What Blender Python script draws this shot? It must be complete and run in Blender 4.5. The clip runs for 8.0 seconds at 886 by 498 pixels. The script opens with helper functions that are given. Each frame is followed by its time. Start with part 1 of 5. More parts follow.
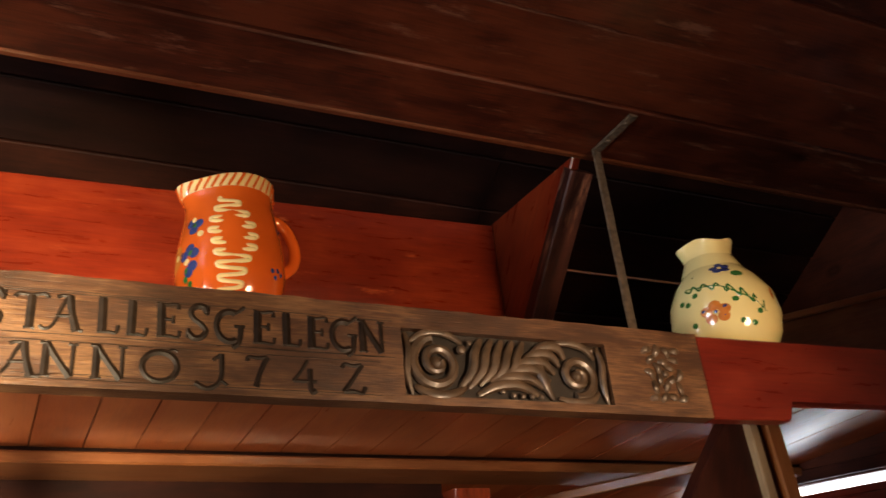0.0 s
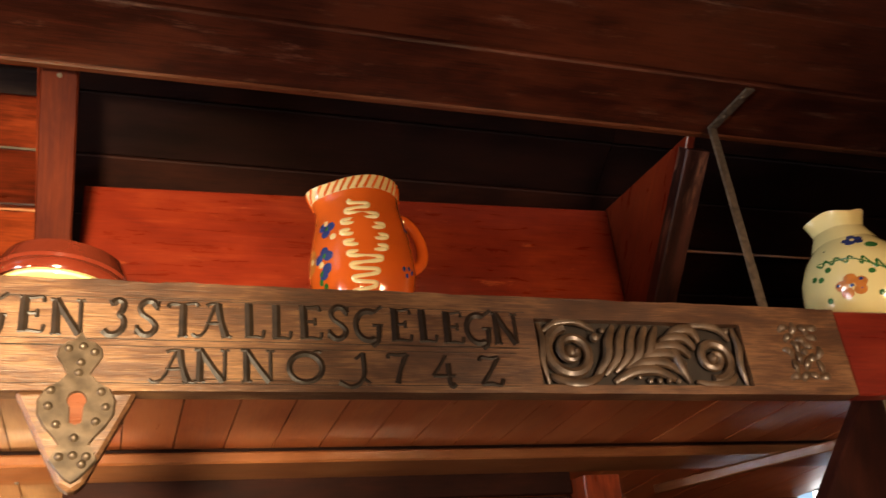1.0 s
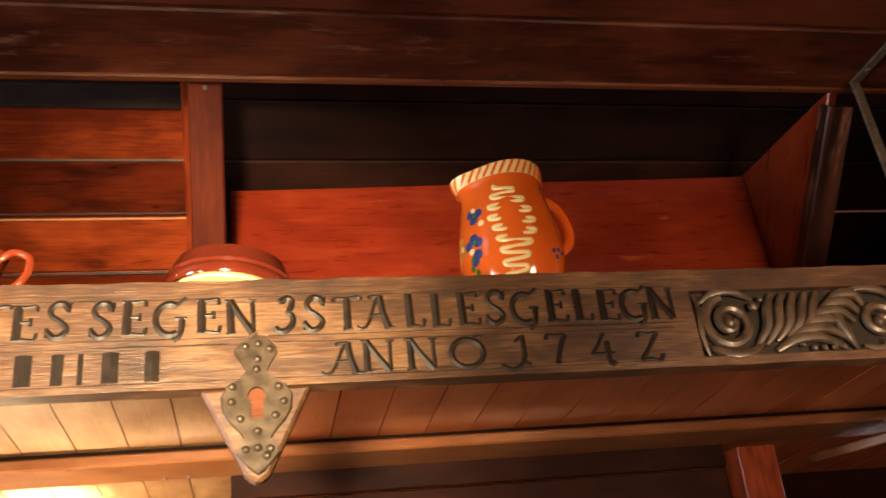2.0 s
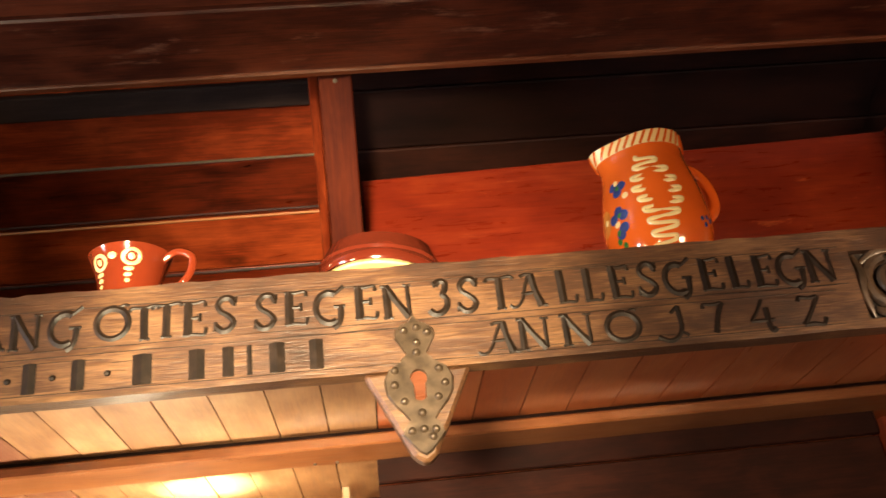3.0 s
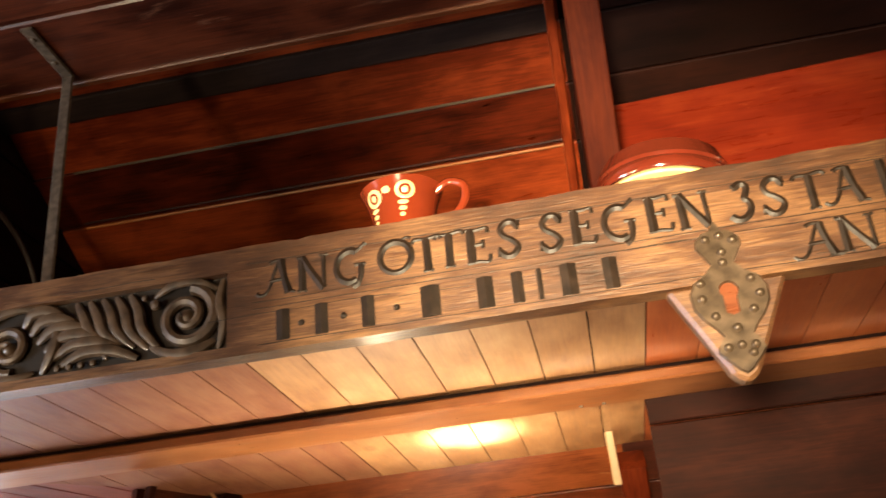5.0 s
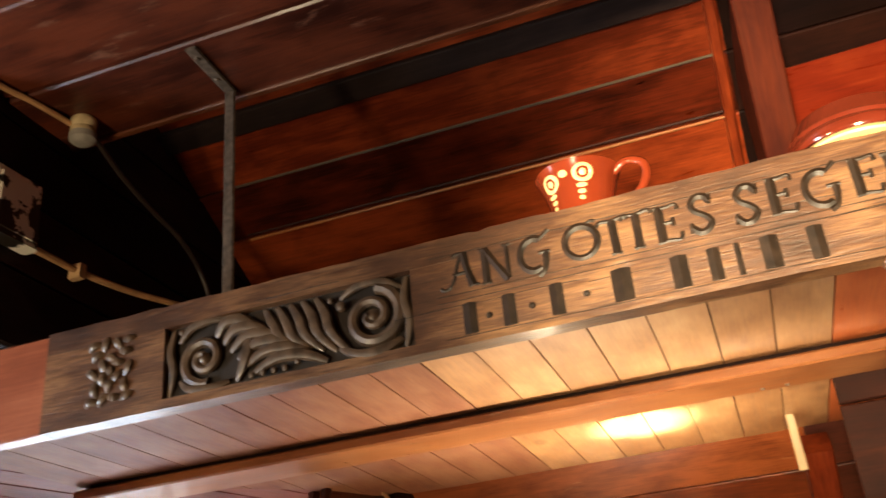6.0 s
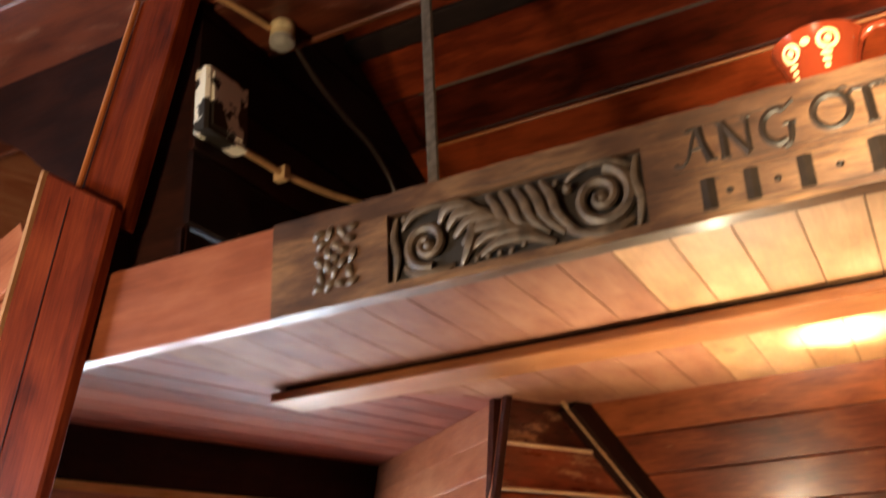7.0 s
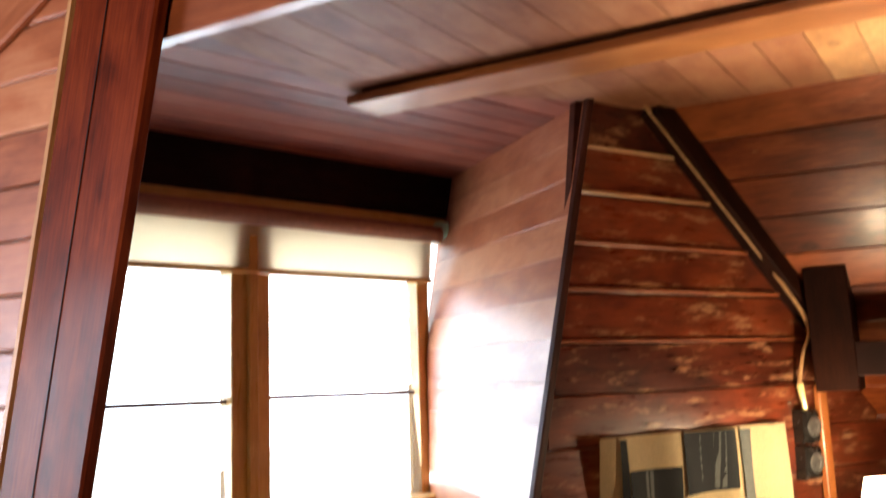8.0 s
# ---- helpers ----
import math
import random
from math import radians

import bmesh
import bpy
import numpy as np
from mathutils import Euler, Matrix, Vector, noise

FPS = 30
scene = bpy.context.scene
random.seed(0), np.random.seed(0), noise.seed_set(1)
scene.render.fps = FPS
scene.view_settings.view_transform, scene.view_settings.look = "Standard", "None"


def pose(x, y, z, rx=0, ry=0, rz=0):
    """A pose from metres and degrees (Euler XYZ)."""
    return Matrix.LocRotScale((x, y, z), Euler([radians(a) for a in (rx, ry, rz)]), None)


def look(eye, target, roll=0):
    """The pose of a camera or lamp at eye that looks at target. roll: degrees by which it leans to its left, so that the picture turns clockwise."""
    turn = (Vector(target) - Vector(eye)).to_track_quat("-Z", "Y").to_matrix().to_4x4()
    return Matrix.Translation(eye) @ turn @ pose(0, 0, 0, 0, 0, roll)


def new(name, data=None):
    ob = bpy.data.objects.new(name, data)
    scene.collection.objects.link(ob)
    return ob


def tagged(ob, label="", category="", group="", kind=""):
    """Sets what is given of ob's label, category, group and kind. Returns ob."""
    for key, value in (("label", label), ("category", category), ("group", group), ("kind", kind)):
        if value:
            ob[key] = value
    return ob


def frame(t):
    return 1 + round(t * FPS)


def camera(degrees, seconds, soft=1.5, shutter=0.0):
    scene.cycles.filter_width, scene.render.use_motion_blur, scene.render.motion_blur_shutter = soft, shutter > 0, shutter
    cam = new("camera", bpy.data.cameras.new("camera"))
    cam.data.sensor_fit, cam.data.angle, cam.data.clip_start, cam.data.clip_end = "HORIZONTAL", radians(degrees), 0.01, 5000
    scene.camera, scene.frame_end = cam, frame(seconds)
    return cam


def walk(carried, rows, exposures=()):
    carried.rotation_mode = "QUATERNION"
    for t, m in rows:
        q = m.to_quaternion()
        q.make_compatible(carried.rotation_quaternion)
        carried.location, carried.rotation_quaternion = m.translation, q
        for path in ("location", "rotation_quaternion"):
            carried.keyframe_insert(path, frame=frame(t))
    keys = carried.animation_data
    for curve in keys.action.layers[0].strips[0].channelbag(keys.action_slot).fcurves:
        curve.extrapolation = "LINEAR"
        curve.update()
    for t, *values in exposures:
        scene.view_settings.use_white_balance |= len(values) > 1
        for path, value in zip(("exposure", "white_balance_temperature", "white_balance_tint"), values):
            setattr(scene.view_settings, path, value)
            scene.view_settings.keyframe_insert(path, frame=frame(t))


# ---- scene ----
cam = camera(50.3, 8.0, soft=1.5, shutter=0.4)
PATH = [
    (0, (-0.159, -0.052, 1.688), (0.671, 1.52, 2.604), -6.5),
    (0.5, (-0.196, -0.046, 1.683), (0.542, 1.569, 2.604), -6.7),
    (1, (-0.22, -0.043, 1.693), (0.421, 1.614, 2.611), -6.8),
    (1.5, (-0.251, -0.045, 1.694), (0.275, 1.653, 2.61), -7.0),
    (3, (-0.367, -0.036, 1.694), (-0.183, 1.738, 2.598), -7.2),
    (3.5, (-0.402, -0.021, 1.694), (-0.313, 1.762, 2.596), -7.2),
    (4, (-0.432, 0.017, 1.692), (-0.45, 1.809, 2.579), -6.6),
    (5.5, (-0.552, 0.112, 1.696), (-0.946, 1.869, 2.568), -5.6),
    (6, (-0.602, 0.114, 1.708), (-1.131, 1.825, 2.599), -5.8),
    (6.5, (-0.68, 0.091, 1.709), (-1.341, 1.745, 2.618), -5.5),
    (7, (-0.769, 0.108, 1.65), (-1.597, 1.753, 2.43), -2.6),
    (7.5, (-0.812, 0.137, 1.568), (-1.747, 1.817, 2.12), -2.2),
    (8, (-0.896, 0.188, 1.561), (-1.92, 1.888, 1.811), -1.7),
]
walk(cam, [(t, look(eye, target, roll)) for t, eye, target, roll in PATH],
     [(0.0, 0.0), (6.4, 0.0), (7.0, 0.32), (7.5, 0.62), (7.75, 0.35), (8.0, -0.15)])

# ---- light and sky ----
world = bpy.data.worlds.new("sky")
scene.world = world
world.use_nodes = True
wn = world.node_tree
sky = wn.nodes.new("ShaderNodeTexSky")
sky.sky_type, sky.sun_disc = "NISHITA", False
sky.sun_elevation, sky.sun_rotation = radians(40), radians(200)
wn.links.new(sky.outputs[0], wn.nodes["Background"].inputs[0])
wn.nodes["Background"].inputs[1].default_value = 0.15


def lamp(name, kind, m, watts, colour, size=0.1, size_y=0.0):
    data = bpy.data.lights.new(name, kind)
    data.energy, data.color = watts, colour
    if kind == "AREA":
        data.shape, data.size, data.size_y = "RECTANGLE", size, size_y or size
    else:
        data.shadow_soft_size = size
    ob = new(name, data)
    ob.matrix_world = m
    return ob


WARM = (1.0, 0.75, 0.47)
DAY = (0.72, 0.84, 1.0)
spot = lamp("picture_spot_light", "SPOT", look((-0.66, -0.55, 1.74), (-0.45, 1.5, 2.38)), 1260.0, (1.0, 0.79, 0.49), 0.14)
spot.data.spot_size, spot.data.spot_blend = radians(34), 1.0
# unseen fill point, added to brighten the left ceiling and loft
lamp("ceiling_lamp_light", "POINT", pose(-2.1, 0.1, 1.75), 78.0, WARM, 0.12)
# unseen spot, added to brighten the cream jug and the right end
side = lamp("side_lamp_light", "SPOT", look((1.5, -0.7, 1.80), (0.95, 1.6, 2.38)), 255.0, (1.0, 0.66, 0.40), 0.28)
side.data.spot_size, side.data.spot_blend = radians(46), 1.0
lamp("table_lamp_light", "POINT", pose(-1.42, 4.06, 1.12), 38.0, (1.0, 0.76, 0.48), 0.05)
# two bodiless spots apart from the table lamp, added to brighten the low ceiling
up = lamp("table_lamp_open_top", "SPOT", look((-1.13, 3.16, 1.36), (-1.10, 2.98, 2.5)), 170.0, (1.0, 0.82, 0.55), 0.05)
up.data.spot_size, up.data.spot_blend = radians(90), 0.9
glow = lamp("table_lamp_up_light", "SPOT", look((-1.08, 3.2, 1.40), (-0.95, 3.30, 2.5)), 1350.0, (1.0, 0.90, 0.70), 0.05)
glow.data.spot_size, glow.data.spot_blend = radians(20), 1.0
lamp("window_daylight", "AREA", look((-3.74, 3.46, 1.50), (-2.0, 2.9, 1.75)), 52.0, DAY, 1.6, 1.0)
lamp("east_window_daylight", "AREA", look((2.93, 2.75, 2.42), (1.5, 2.5, 2.5)), 0.7, DAY, 1.4, 0.04)
# no window is built here; unseen area lamp added as daylight from the left
lamp("side_window_daylight", "AREA", look((-4.5, 0.0, 1.5), (-2.4, 1.0, 2.5)), 165.0, DAY, 1.0, 1.1)


# ---- materials ----
def mat_new(name):
    m = bpy.data.materials.new(name)
    m.use_nodes = True
    nt = m.node_tree
    return m, nt, nt.nodes["Principled BSDF"]


def node(nt, kind, **kw):
    n = nt.nodes.new(kind)
    for k, v in kw.items():
        n.inputs[k].default_value = v
    return n


def ramp(nt, fac, stops):
    r = nt.nodes.new("ShaderNodeValToRGB")
    el = r.color_ramp.elements
    while len(el) < len(stops):
        el.new(0.5)
    for e, (p, c) in zip(el, stops):
        e.position, e.color = p, (*c, 1)
    nt.links.new(fac, r.inputs[0])
    return r


def wood(name, dark, mid, light, rough=0.35, grain=1.0, bump=0.25, coat=0.3, knots=0.7, worn=None, spread=0.35, worn_at=0.62, gloss=0.5):
    """Timber with the grain along local x."""
    m, nt, bs = mat_new(name)
    L = nt.links.new
    tc = nt.nodes.new("ShaderNodeTexCoord")
    info = nt.nodes.new("ShaderNodeObjectInfo")
    geo = nt.nodes.new("ShaderNodeNewGeometry")
    add = nt.nodes.new("ShaderNodeMath")
    L(info.outputs["Random"], add.inputs[0])
    L(geo.outputs["Random Per Island"], add.inputs[1])
    comb = nt.nodes.new("ShaderNodeCombineXYZ")
    mul = nt.nodes.new("ShaderNodeMath")
    mul.operation = "MULTIPLY"
    mul.inputs[1].default_value = 37.0
    L(add.outputs[0], mul.inputs[0])
    for i in range(3):
        L(mul.outputs[0], comb.inputs[i])
    shift = nt.nodes.new("ShaderNodeVectorMath")
    L(tc.outputs["Object"], shift.inputs[0])
    L(comb.outputs[0], shift.inputs[1])
    mp = node(nt, "ShaderNodeMapping", Scale=(3.6 * grain, 30 * grain, 30 * grain))
    L(shift.outputs[0], mp.inputs[0])
    warp = node(nt, "ShaderNodeTexNoise", Scale=1.3, Detail=2.0)
    L(mp.outputs[0], warp.inputs["Vector"])
    mixv = nt.nodes.new("ShaderNodeMixRGB")
    mixv.inputs[0].default_value = 0.18
    L(mp.outputs[0], mixv.inputs[1])
    L(warp.outputs["Color"], mixv.inputs[2])
    g1 = node(nt, "ShaderNodeTexNoise", Scale=2.2, Detail=8.0, Roughness=0.62, Distortion=0.5)
    L(mixv.outputs[0], g1.inputs["Vector"])
    mp2 = node(nt, "ShaderNodeMapping", Scale=(9 * grain, 190 * grain, 190 * grain))
    L(shift.outputs[0], mp2.inputs[0])
    g2 = node(nt, "ShaderNodeTexNoise", Scale=1.0, Detail=3.0)
    L(mp2.outputs[0], g2.inputs["Vector"])
    mpb = node(nt, "ShaderNodeMapping", Scale=(3.6, 7.5, 7.5))
    L(shift.outputs[0], mpb.inputs[0])
    blot = node(nt, "ShaderNodeTexNoise", Scale=1.3, Detail=5.0, Roughness=0.55, Distortion=0.3)
    L(mpb.outputs[0], blot.inputs["Vector"])
    s1 = nt.nodes.new("ShaderNodeMath")
    s1.operation = "MULTIPLY_ADD"
    s1.inputs[1].default_value = 0.35
    s0 = nt.nodes.new("ShaderNodeMath")
    s0.operation = "MULTIPLY"
    s0.inputs[1].default_value = 0.5
    L(g1.outputs[0], s0.inputs[0])
    L(g2.outputs[0], s1.inputs[0])
    L(s0.outputs[0], s1.inputs[2])
    s2 = nt.nodes.new("ShaderNodeMath")
    s2.operation = "MULTIPLY_ADD"
    s2.inputs[1].default_value = 0.9
    L(blot.outputs[0], s2.inputs[0])
    L(s1.outputs[0], s2.inputs[2])
    s3 = nt.nodes.new("ShaderNodeMath")
    s3.operation = "MULTIPLY_ADD"
    s3.inputs[1].default_value = spread
    L(add.outputs[0], s3.inputs[0])
    L(s2.outputs[0], s3.inputs[2])
    rg = node(nt, "ShaderNodeMapRange", **{"From Min": 0.62 + spread * 0.75, "From Max": 1.13 + spread * 1.25})
    L(s3.outputs[0], rg.inputs[0])
    col = ramp(nt, rg.outputs[0], [(0.0, dark), (0.5, mid), (1.0, light)])
    out = col.outputs[0]
    if knots:
        mp3 = node(nt, "ShaderNodeMapping", Scale=(3.0, 5.5, 5.5))
        L(shift.outputs[0], mp3.inputs[0])
        vor = node(nt, "ShaderNodeTexVoronoi", Scale=1.0)
        L(mp3.outputs[0], vor.inputs["Vector"])
        kr = ramp(nt, vor.outputs["Distance"], [(0.03, (1, 1, 1)), (0.05, (0.5, 0.5, 0.5)), (0.075, (0.85, 0.85, 0.85)), (0.16, (0, 0, 0))])
        km = nt.nodes.new("ShaderNodeMixRGB")
        km.blend_type = "MIX"
        kf = nt.nodes.new("ShaderNodeMath")
        kf.operation = "MULTIPLY"
        kf.inputs[1].default_value = knots
        pick = node(nt, "ShaderNodeMapRange", **{"From Min": 0.70, "From Max": 0.74})
        L(vor.outputs["Color"], pick.inputs[0])
        few = nt.nodes.new("ShaderNodeMath")
        few.operation = "MULTIPLY"
        L(kr.outputs[0], few.inputs[0])
        L(pick.outputs[0], few.inputs[1])
        L(few.outputs[0], kf.inputs[0])
        L(kf.outputs[0], km.inputs[0])
        L(out, km.inputs[1])
        km.inputs[2].default_value = (dark[0] * 0.5, dark[1] * 0.45, dark[2] * 0.4, 1)
        out = km.outputs[0]
    if worn:
        mp4 = node(nt, "ShaderNodeMapping", Scale=(3.4, 15.0, 15.0))
        L(shift.outputs[0], mp4.inputs[0])
        wnz = node(nt, "ShaderNodeTexNoise", Scale=1.3, Detail=9.0, Roughness=0.7)
        L(mp4.outputs[0], wnz.inputs["Vector"])
        wr = ramp(nt, wnz.outputs[0], [(worn_at, (0, 0, 0)), (worn_at + 0.09, (1, 1, 1))])
        wm = nt.nodes.new("ShaderNodeMixRGB")
        L(wr.outputs[0], wm.inputs[0])
        L(out, wm.inputs[1])
        wm.inputs[2].default_value = (*worn, 1)
        out = wm.outputs[0]
    L(out, bs.inputs["Base Color"])
    rr = node(nt, "ShaderNodeMapRange", **{"From Min": 0.3, "From Max": 0.7, "To Min": rough - 0.05, "To Max": rough + 0.08})
    L(g1.outputs[0], rr.inputs[0])
    L(rr.outputs[0], bs.inputs["Roughness"])
    bs.inputs["Specular IOR Level"].default_value = gloss
    bs.inputs["Coat Weight"].default_value = coat
    bs.inputs["Coat Roughness"].default_value = 0.18
    bp = node(nt, "ShaderNodeBump", Strength=bump, Distance=0.004)
    L(s2.outputs[0], bp.inputs["Height"])
    L(bp.outputs[0], bs.inputs["Normal"])
    return m


def plain(name, colour, rough=0.5, metal=0.0, coat=0.0, vary=0.25, scale=30.0, bump=0.1):
    """An even coloured surface with slight stains."""
    m, nt, bs = mat_new(name)
    L = nt.links.new
    tc = nt.nodes.new("ShaderNodeTexCoord")
    n1 = node(nt, "ShaderNodeTexNoise", Scale=scale, Detail=6.0)
    L(tc.outputs["Object"], n1.inputs["Vector"])
    c = ramp(nt, n1.outputs[0], [(0.3, tuple(v * (1 - vary) for v in colour)), (0.7, tuple(min(1, v * (1 + vary)) for v in colour))])
    L(c.outputs[0], bs.inputs["Base Color"])
    rr = node(nt, "ShaderNodeMapRange", **{"To Min": max(0.03, rough - 0.1), "To Max": min(1, rough + 0.1)})
    L(n1.outputs[0], rr.inputs[0])
    L(rr.outputs[0], bs.inputs["Roughness"])
    bs.inputs["Metallic"].default_value = metal
    bs.inputs["Coat Weight"].default_value = coat
    bs.inputs["Coat Roughness"].default_value = 0.06
    bp = node(nt, "ShaderNodeBump", Strength=bump, Distance=0.002)
    L(n1.outputs[0], bp.inputs["Height"])
    L(bp.outputs[0], bs.inputs["Normal"])
    return m


def chipped(name, paint, under, at=0.5):
    """Paint that has flaked off in patches."""
    m, nt, bs = mat_new(name)
    tc = nt.nodes.new("ShaderNodeTexCoord")
    n1 = node(nt, "ShaderNodeTexNoise", Scale=16.0, Detail=4.0, Roughness=0.6)
    nt.links.new(tc.outputs["Object"], n1.inputs["Vector"])
    c = ramp(nt, n1.outputs[0], [(at, paint), (at + 0.02, under)])
    nt.links.new(c.outputs[0], bs.inputs["Base Color"])
    bs.inputs["Roughness"].default_value = 0.45
    return m


M_RED = wood("red_varnished_pine", (0.022, 0.003, 0.0012), (0.140, 0.018, 0.0045), (0.38, 0.062, 0.014), 0.32, coat=0.2, spread=0.5, knots=0.85, bump=0.14, gloss=0.35)
M_CEIL = wood("dark_red_ceiling_boards", (0.009, 0.0018, 0.0012), (0.040, 0.0085, 0.004), (0.125, 0.028, 0.011), 0.40, coat=0.15, worn=(0.17, 0.070, 0.040), worn_at=0.575, gloss=0.35)
M_BLACK = wood("near_black_boards", (0.006, 0.0022, 0.0018), (0.014, 0.0042, 0.003), (0.034, 0.0095, 0.0055), 0.6, coat=0.0, knots=0.3, gloss=0.12)
M_MAHOG = wood("dark_mahogany_boards", (0.012, 0.003, 0.002), (0.040, 0.009, 0.005), (0.085, 0.020, 0.009), 0.5, coat=0.08, gloss=0.25)
M_PINE = wood("honey_pine_boards", (0.28, 0.120, 0.046), (0.44, 0.225, 0.094), (0.58, 0.350, 0.170), 0.42, coat=0.2, bump=0.12, spread=0.3)
# pine away from the lamp: falloff and red bounce light put in the colour
M_PINE_DIMRED = wood("pine_in_dim_red_light", (0.26, 0.045, 0.013), (0.46, 0.105, 0.028), (0.60, 0.18, 0.055), 0.32, coat=0.4, bump=0.12, spread=0.3)
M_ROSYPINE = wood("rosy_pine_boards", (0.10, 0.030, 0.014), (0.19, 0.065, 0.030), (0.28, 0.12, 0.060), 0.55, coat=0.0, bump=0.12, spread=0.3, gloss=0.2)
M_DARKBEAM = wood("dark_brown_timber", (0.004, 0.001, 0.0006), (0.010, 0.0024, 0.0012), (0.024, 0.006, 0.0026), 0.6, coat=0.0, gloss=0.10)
M_MOULD = wood("brown_varnished_joist", (0.045, 0.011, 0.004), (0.105, 0.028, 0.010), (0.18, 0.055, 0.020), 0.30, coat=0.3, bump=0.06, knots=0.3)
M_JOIST = wood("orange_brown_joist", (0.13, 0.036, 0.010), (0.24, 0.080, 0.024), (0.36, 0.14, 0.045), 0.32, coat=0.3, bump=0.08, knots=0.5)
M_LATH = wood("grey_green_lath", (0.03, 0.018, 0.009), (0.07, 0.045, 0.022), (0.12, 0.08, 0.04), 0.5, coat=0.0, knots=0.0)
M_PURLIN = wood("grey_brown_purlin", (0.008, 0.004, 0.0035), (0.018, 0.0095, 0.008), (0.036, 0.02, 0.016), 0.6, coat=0.0, gloss=0.15)
M_OAK = wood("weathered_carved_oak", (0.015, 0.0058, 0.0024), (0.072, 0.0290, 0.0112), (0.23, 0.115, 0.047), 0.42, coat=0.22, bump=0.5, knots=0.0, spread=0.05, grain=2.3)
M_CARVE = plain("dark_stained_carving", (0.080, 0.050, 0.028), 0.42, coat=0.2, vary=0.5, scale=45, bump=0.4)
# carving colour taken near black, so the recess's shade is in it
M_GROUND = plain("shade_dark_sunken_ground", (0.014, 0.009, 0.005), 0.5, vary=0.5, scale=60, bump=0.4)
M_LETTER = plain("dark_carved_letters", (0.014, 0.0075, 0.004), 0.48, coat=0.0, vary=0.5, scale=60, bump=0.5)
M_LETTER.node_tree.nodes["Principled BSDF"].inputs["Specular IOR Level"].default_value = 0.3
M_REDPAINT = wood("smooth_red_painted_board", (0.11, 0.009, 0.0035), (0.185, 0.018, 0.0052), (0.29, 0.040, 0.010), 0.30, coat=0.3, bump=0.05, knots=0.0, spread=0.3, gloss=0.35, worn=(0.40, 0.085, 0.026), worn_at=0.62)
M_REDEND = wood("deep_red_painted_end", (0.08, 0.007, 0.004), (0.14, 0.013, 0.006), (0.21, 0.025, 0.010), 0.30, coat=0.4, bump=0.05, knots=0.0, spread=0.1)
M_WEATHER = wood("peeling_red_boards", (0.024, 0.005, 0.0025), (0.10, 0.018, 0.007), (0.23, 0.046, 0.015), 0.30, coat=0.5, worn=(0.34, 0.17, 0.085), worn_at=0.545, knots=0.4)
M_CHEEK = wood("rosy_boards", (0.17, 0.040, 0.016), (0.33, 0.10, 0.042), (0.47, 0.20, 0.10), 0.42, coat=0.2, spread=0.4, gloss=0.35)
M_POST = wood("deep_red_post", (0.028, 0.0035, 0.001), (0.105, 0.014, 0.0036), (0.19, 0.032, 0.008), 0.5, coat=0.05, grain=0.8, spread=0.1, gloss=0.08, knots=0.5)
M_TAN = wood("pale_tan_boards", (0.30, 0.13, 0.055), (0.48, 0.25, 0.115), (0.62, 0.39, 0.22), 0.5, coat=0.05, gloss=0.25)
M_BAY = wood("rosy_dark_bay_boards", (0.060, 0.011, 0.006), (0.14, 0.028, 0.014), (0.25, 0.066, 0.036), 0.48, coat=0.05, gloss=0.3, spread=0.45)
M_STRIP = wood("worn_red_strip", (0.020, 0.004, 0.002), (0.065, 0.012, 0.005), (0.12, 0.026, 0.010), 0.5, coat=0.05, worn=(0.20, 0.085, 0.05), worn_at=0.58)
M_ENDROSY = wood("smooth_rosy_timber", (0.13, 0.030, 0.012), (0.21, 0.056, 0.023), (0.30, 0.095, 0.042), 0.38, coat=0.25, bump=0.05, spread=0.1)
M_SLOPE = wood("orange_brown_slope_boards", (0.026, 0.0042, 0.0014), (0.115, 0.0215, 0.0052), (0.27, 0.070, 0.018), 0.36, coat=0.1, gloss=0.25, spread=0.4, knots=0.8, worn=(0.36, 0.17, 0.07), worn_at=0.66)
M_RAFTER = wood("deep_red_rafter", (0.016, 0.0025, 0.001), (0.050, 0.007, 0.0025), (0.10, 0.017, 0.005), 0.62, coat=0.0, gloss=0.08, knots=0.5)
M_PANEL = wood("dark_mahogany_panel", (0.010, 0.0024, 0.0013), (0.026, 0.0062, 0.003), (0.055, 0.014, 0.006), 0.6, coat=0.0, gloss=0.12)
M_PALE = wood("pale_new_timber", (0.38, 0.22, 0.10), (0.52, 0.34, 0.17), (0.62, 0.44, 0.25), 0.5, coat=0.0, knots=0.2)
M_WINDOW = wood("yellow_varnished_window_wood", (0.42, 0.22, 0.05), (0.58, 0.34, 0.10), (0.70, 0.46, 0.18), 0.3, coat=0.4, knots=0.1)
M_BATTEN = wood("orange_batten", (0.22, 0.06, 0.015), (0.38, 0.12, 0.03), (0.50, 0.19, 0.055), 0.35, coat=0.3)
M_FLOOR = wood("floor_boards", (0.08, 0.04, 0.02), (0.15, 0.08, 0.04), (0.22, 0.12, 0.06), 0.4)
M_PLASTER = plain("brown_wall_panel", (0.17, 0.08, 0.045), 0.6, vary=0.3, scale=4)
M_IRON = plain("rusty_iron", (0.11, 0.080, 0.055), 0.6, metal=0.35, vary=0.5, scale=60, bump=0.4)
M_ESCUT = plain("old_brown_iron_plate", (0.082, 0.055, 0.034), 0.36, metal=0.45, vary=0.45, scale=50, bump=0.5)
M_ORANGE = plain("orange_glaze", (0.62, 0.105, 0.012), 0.12, coat=0.9, vary=0.08, scale=12, bump=0.02)
M_BROWNGLAZE = plain("red_brown_glaze", (0.105, 0.016, 0.007), 0.10, coat=0.9, vary=0.15, scale=14, bump=0.02)
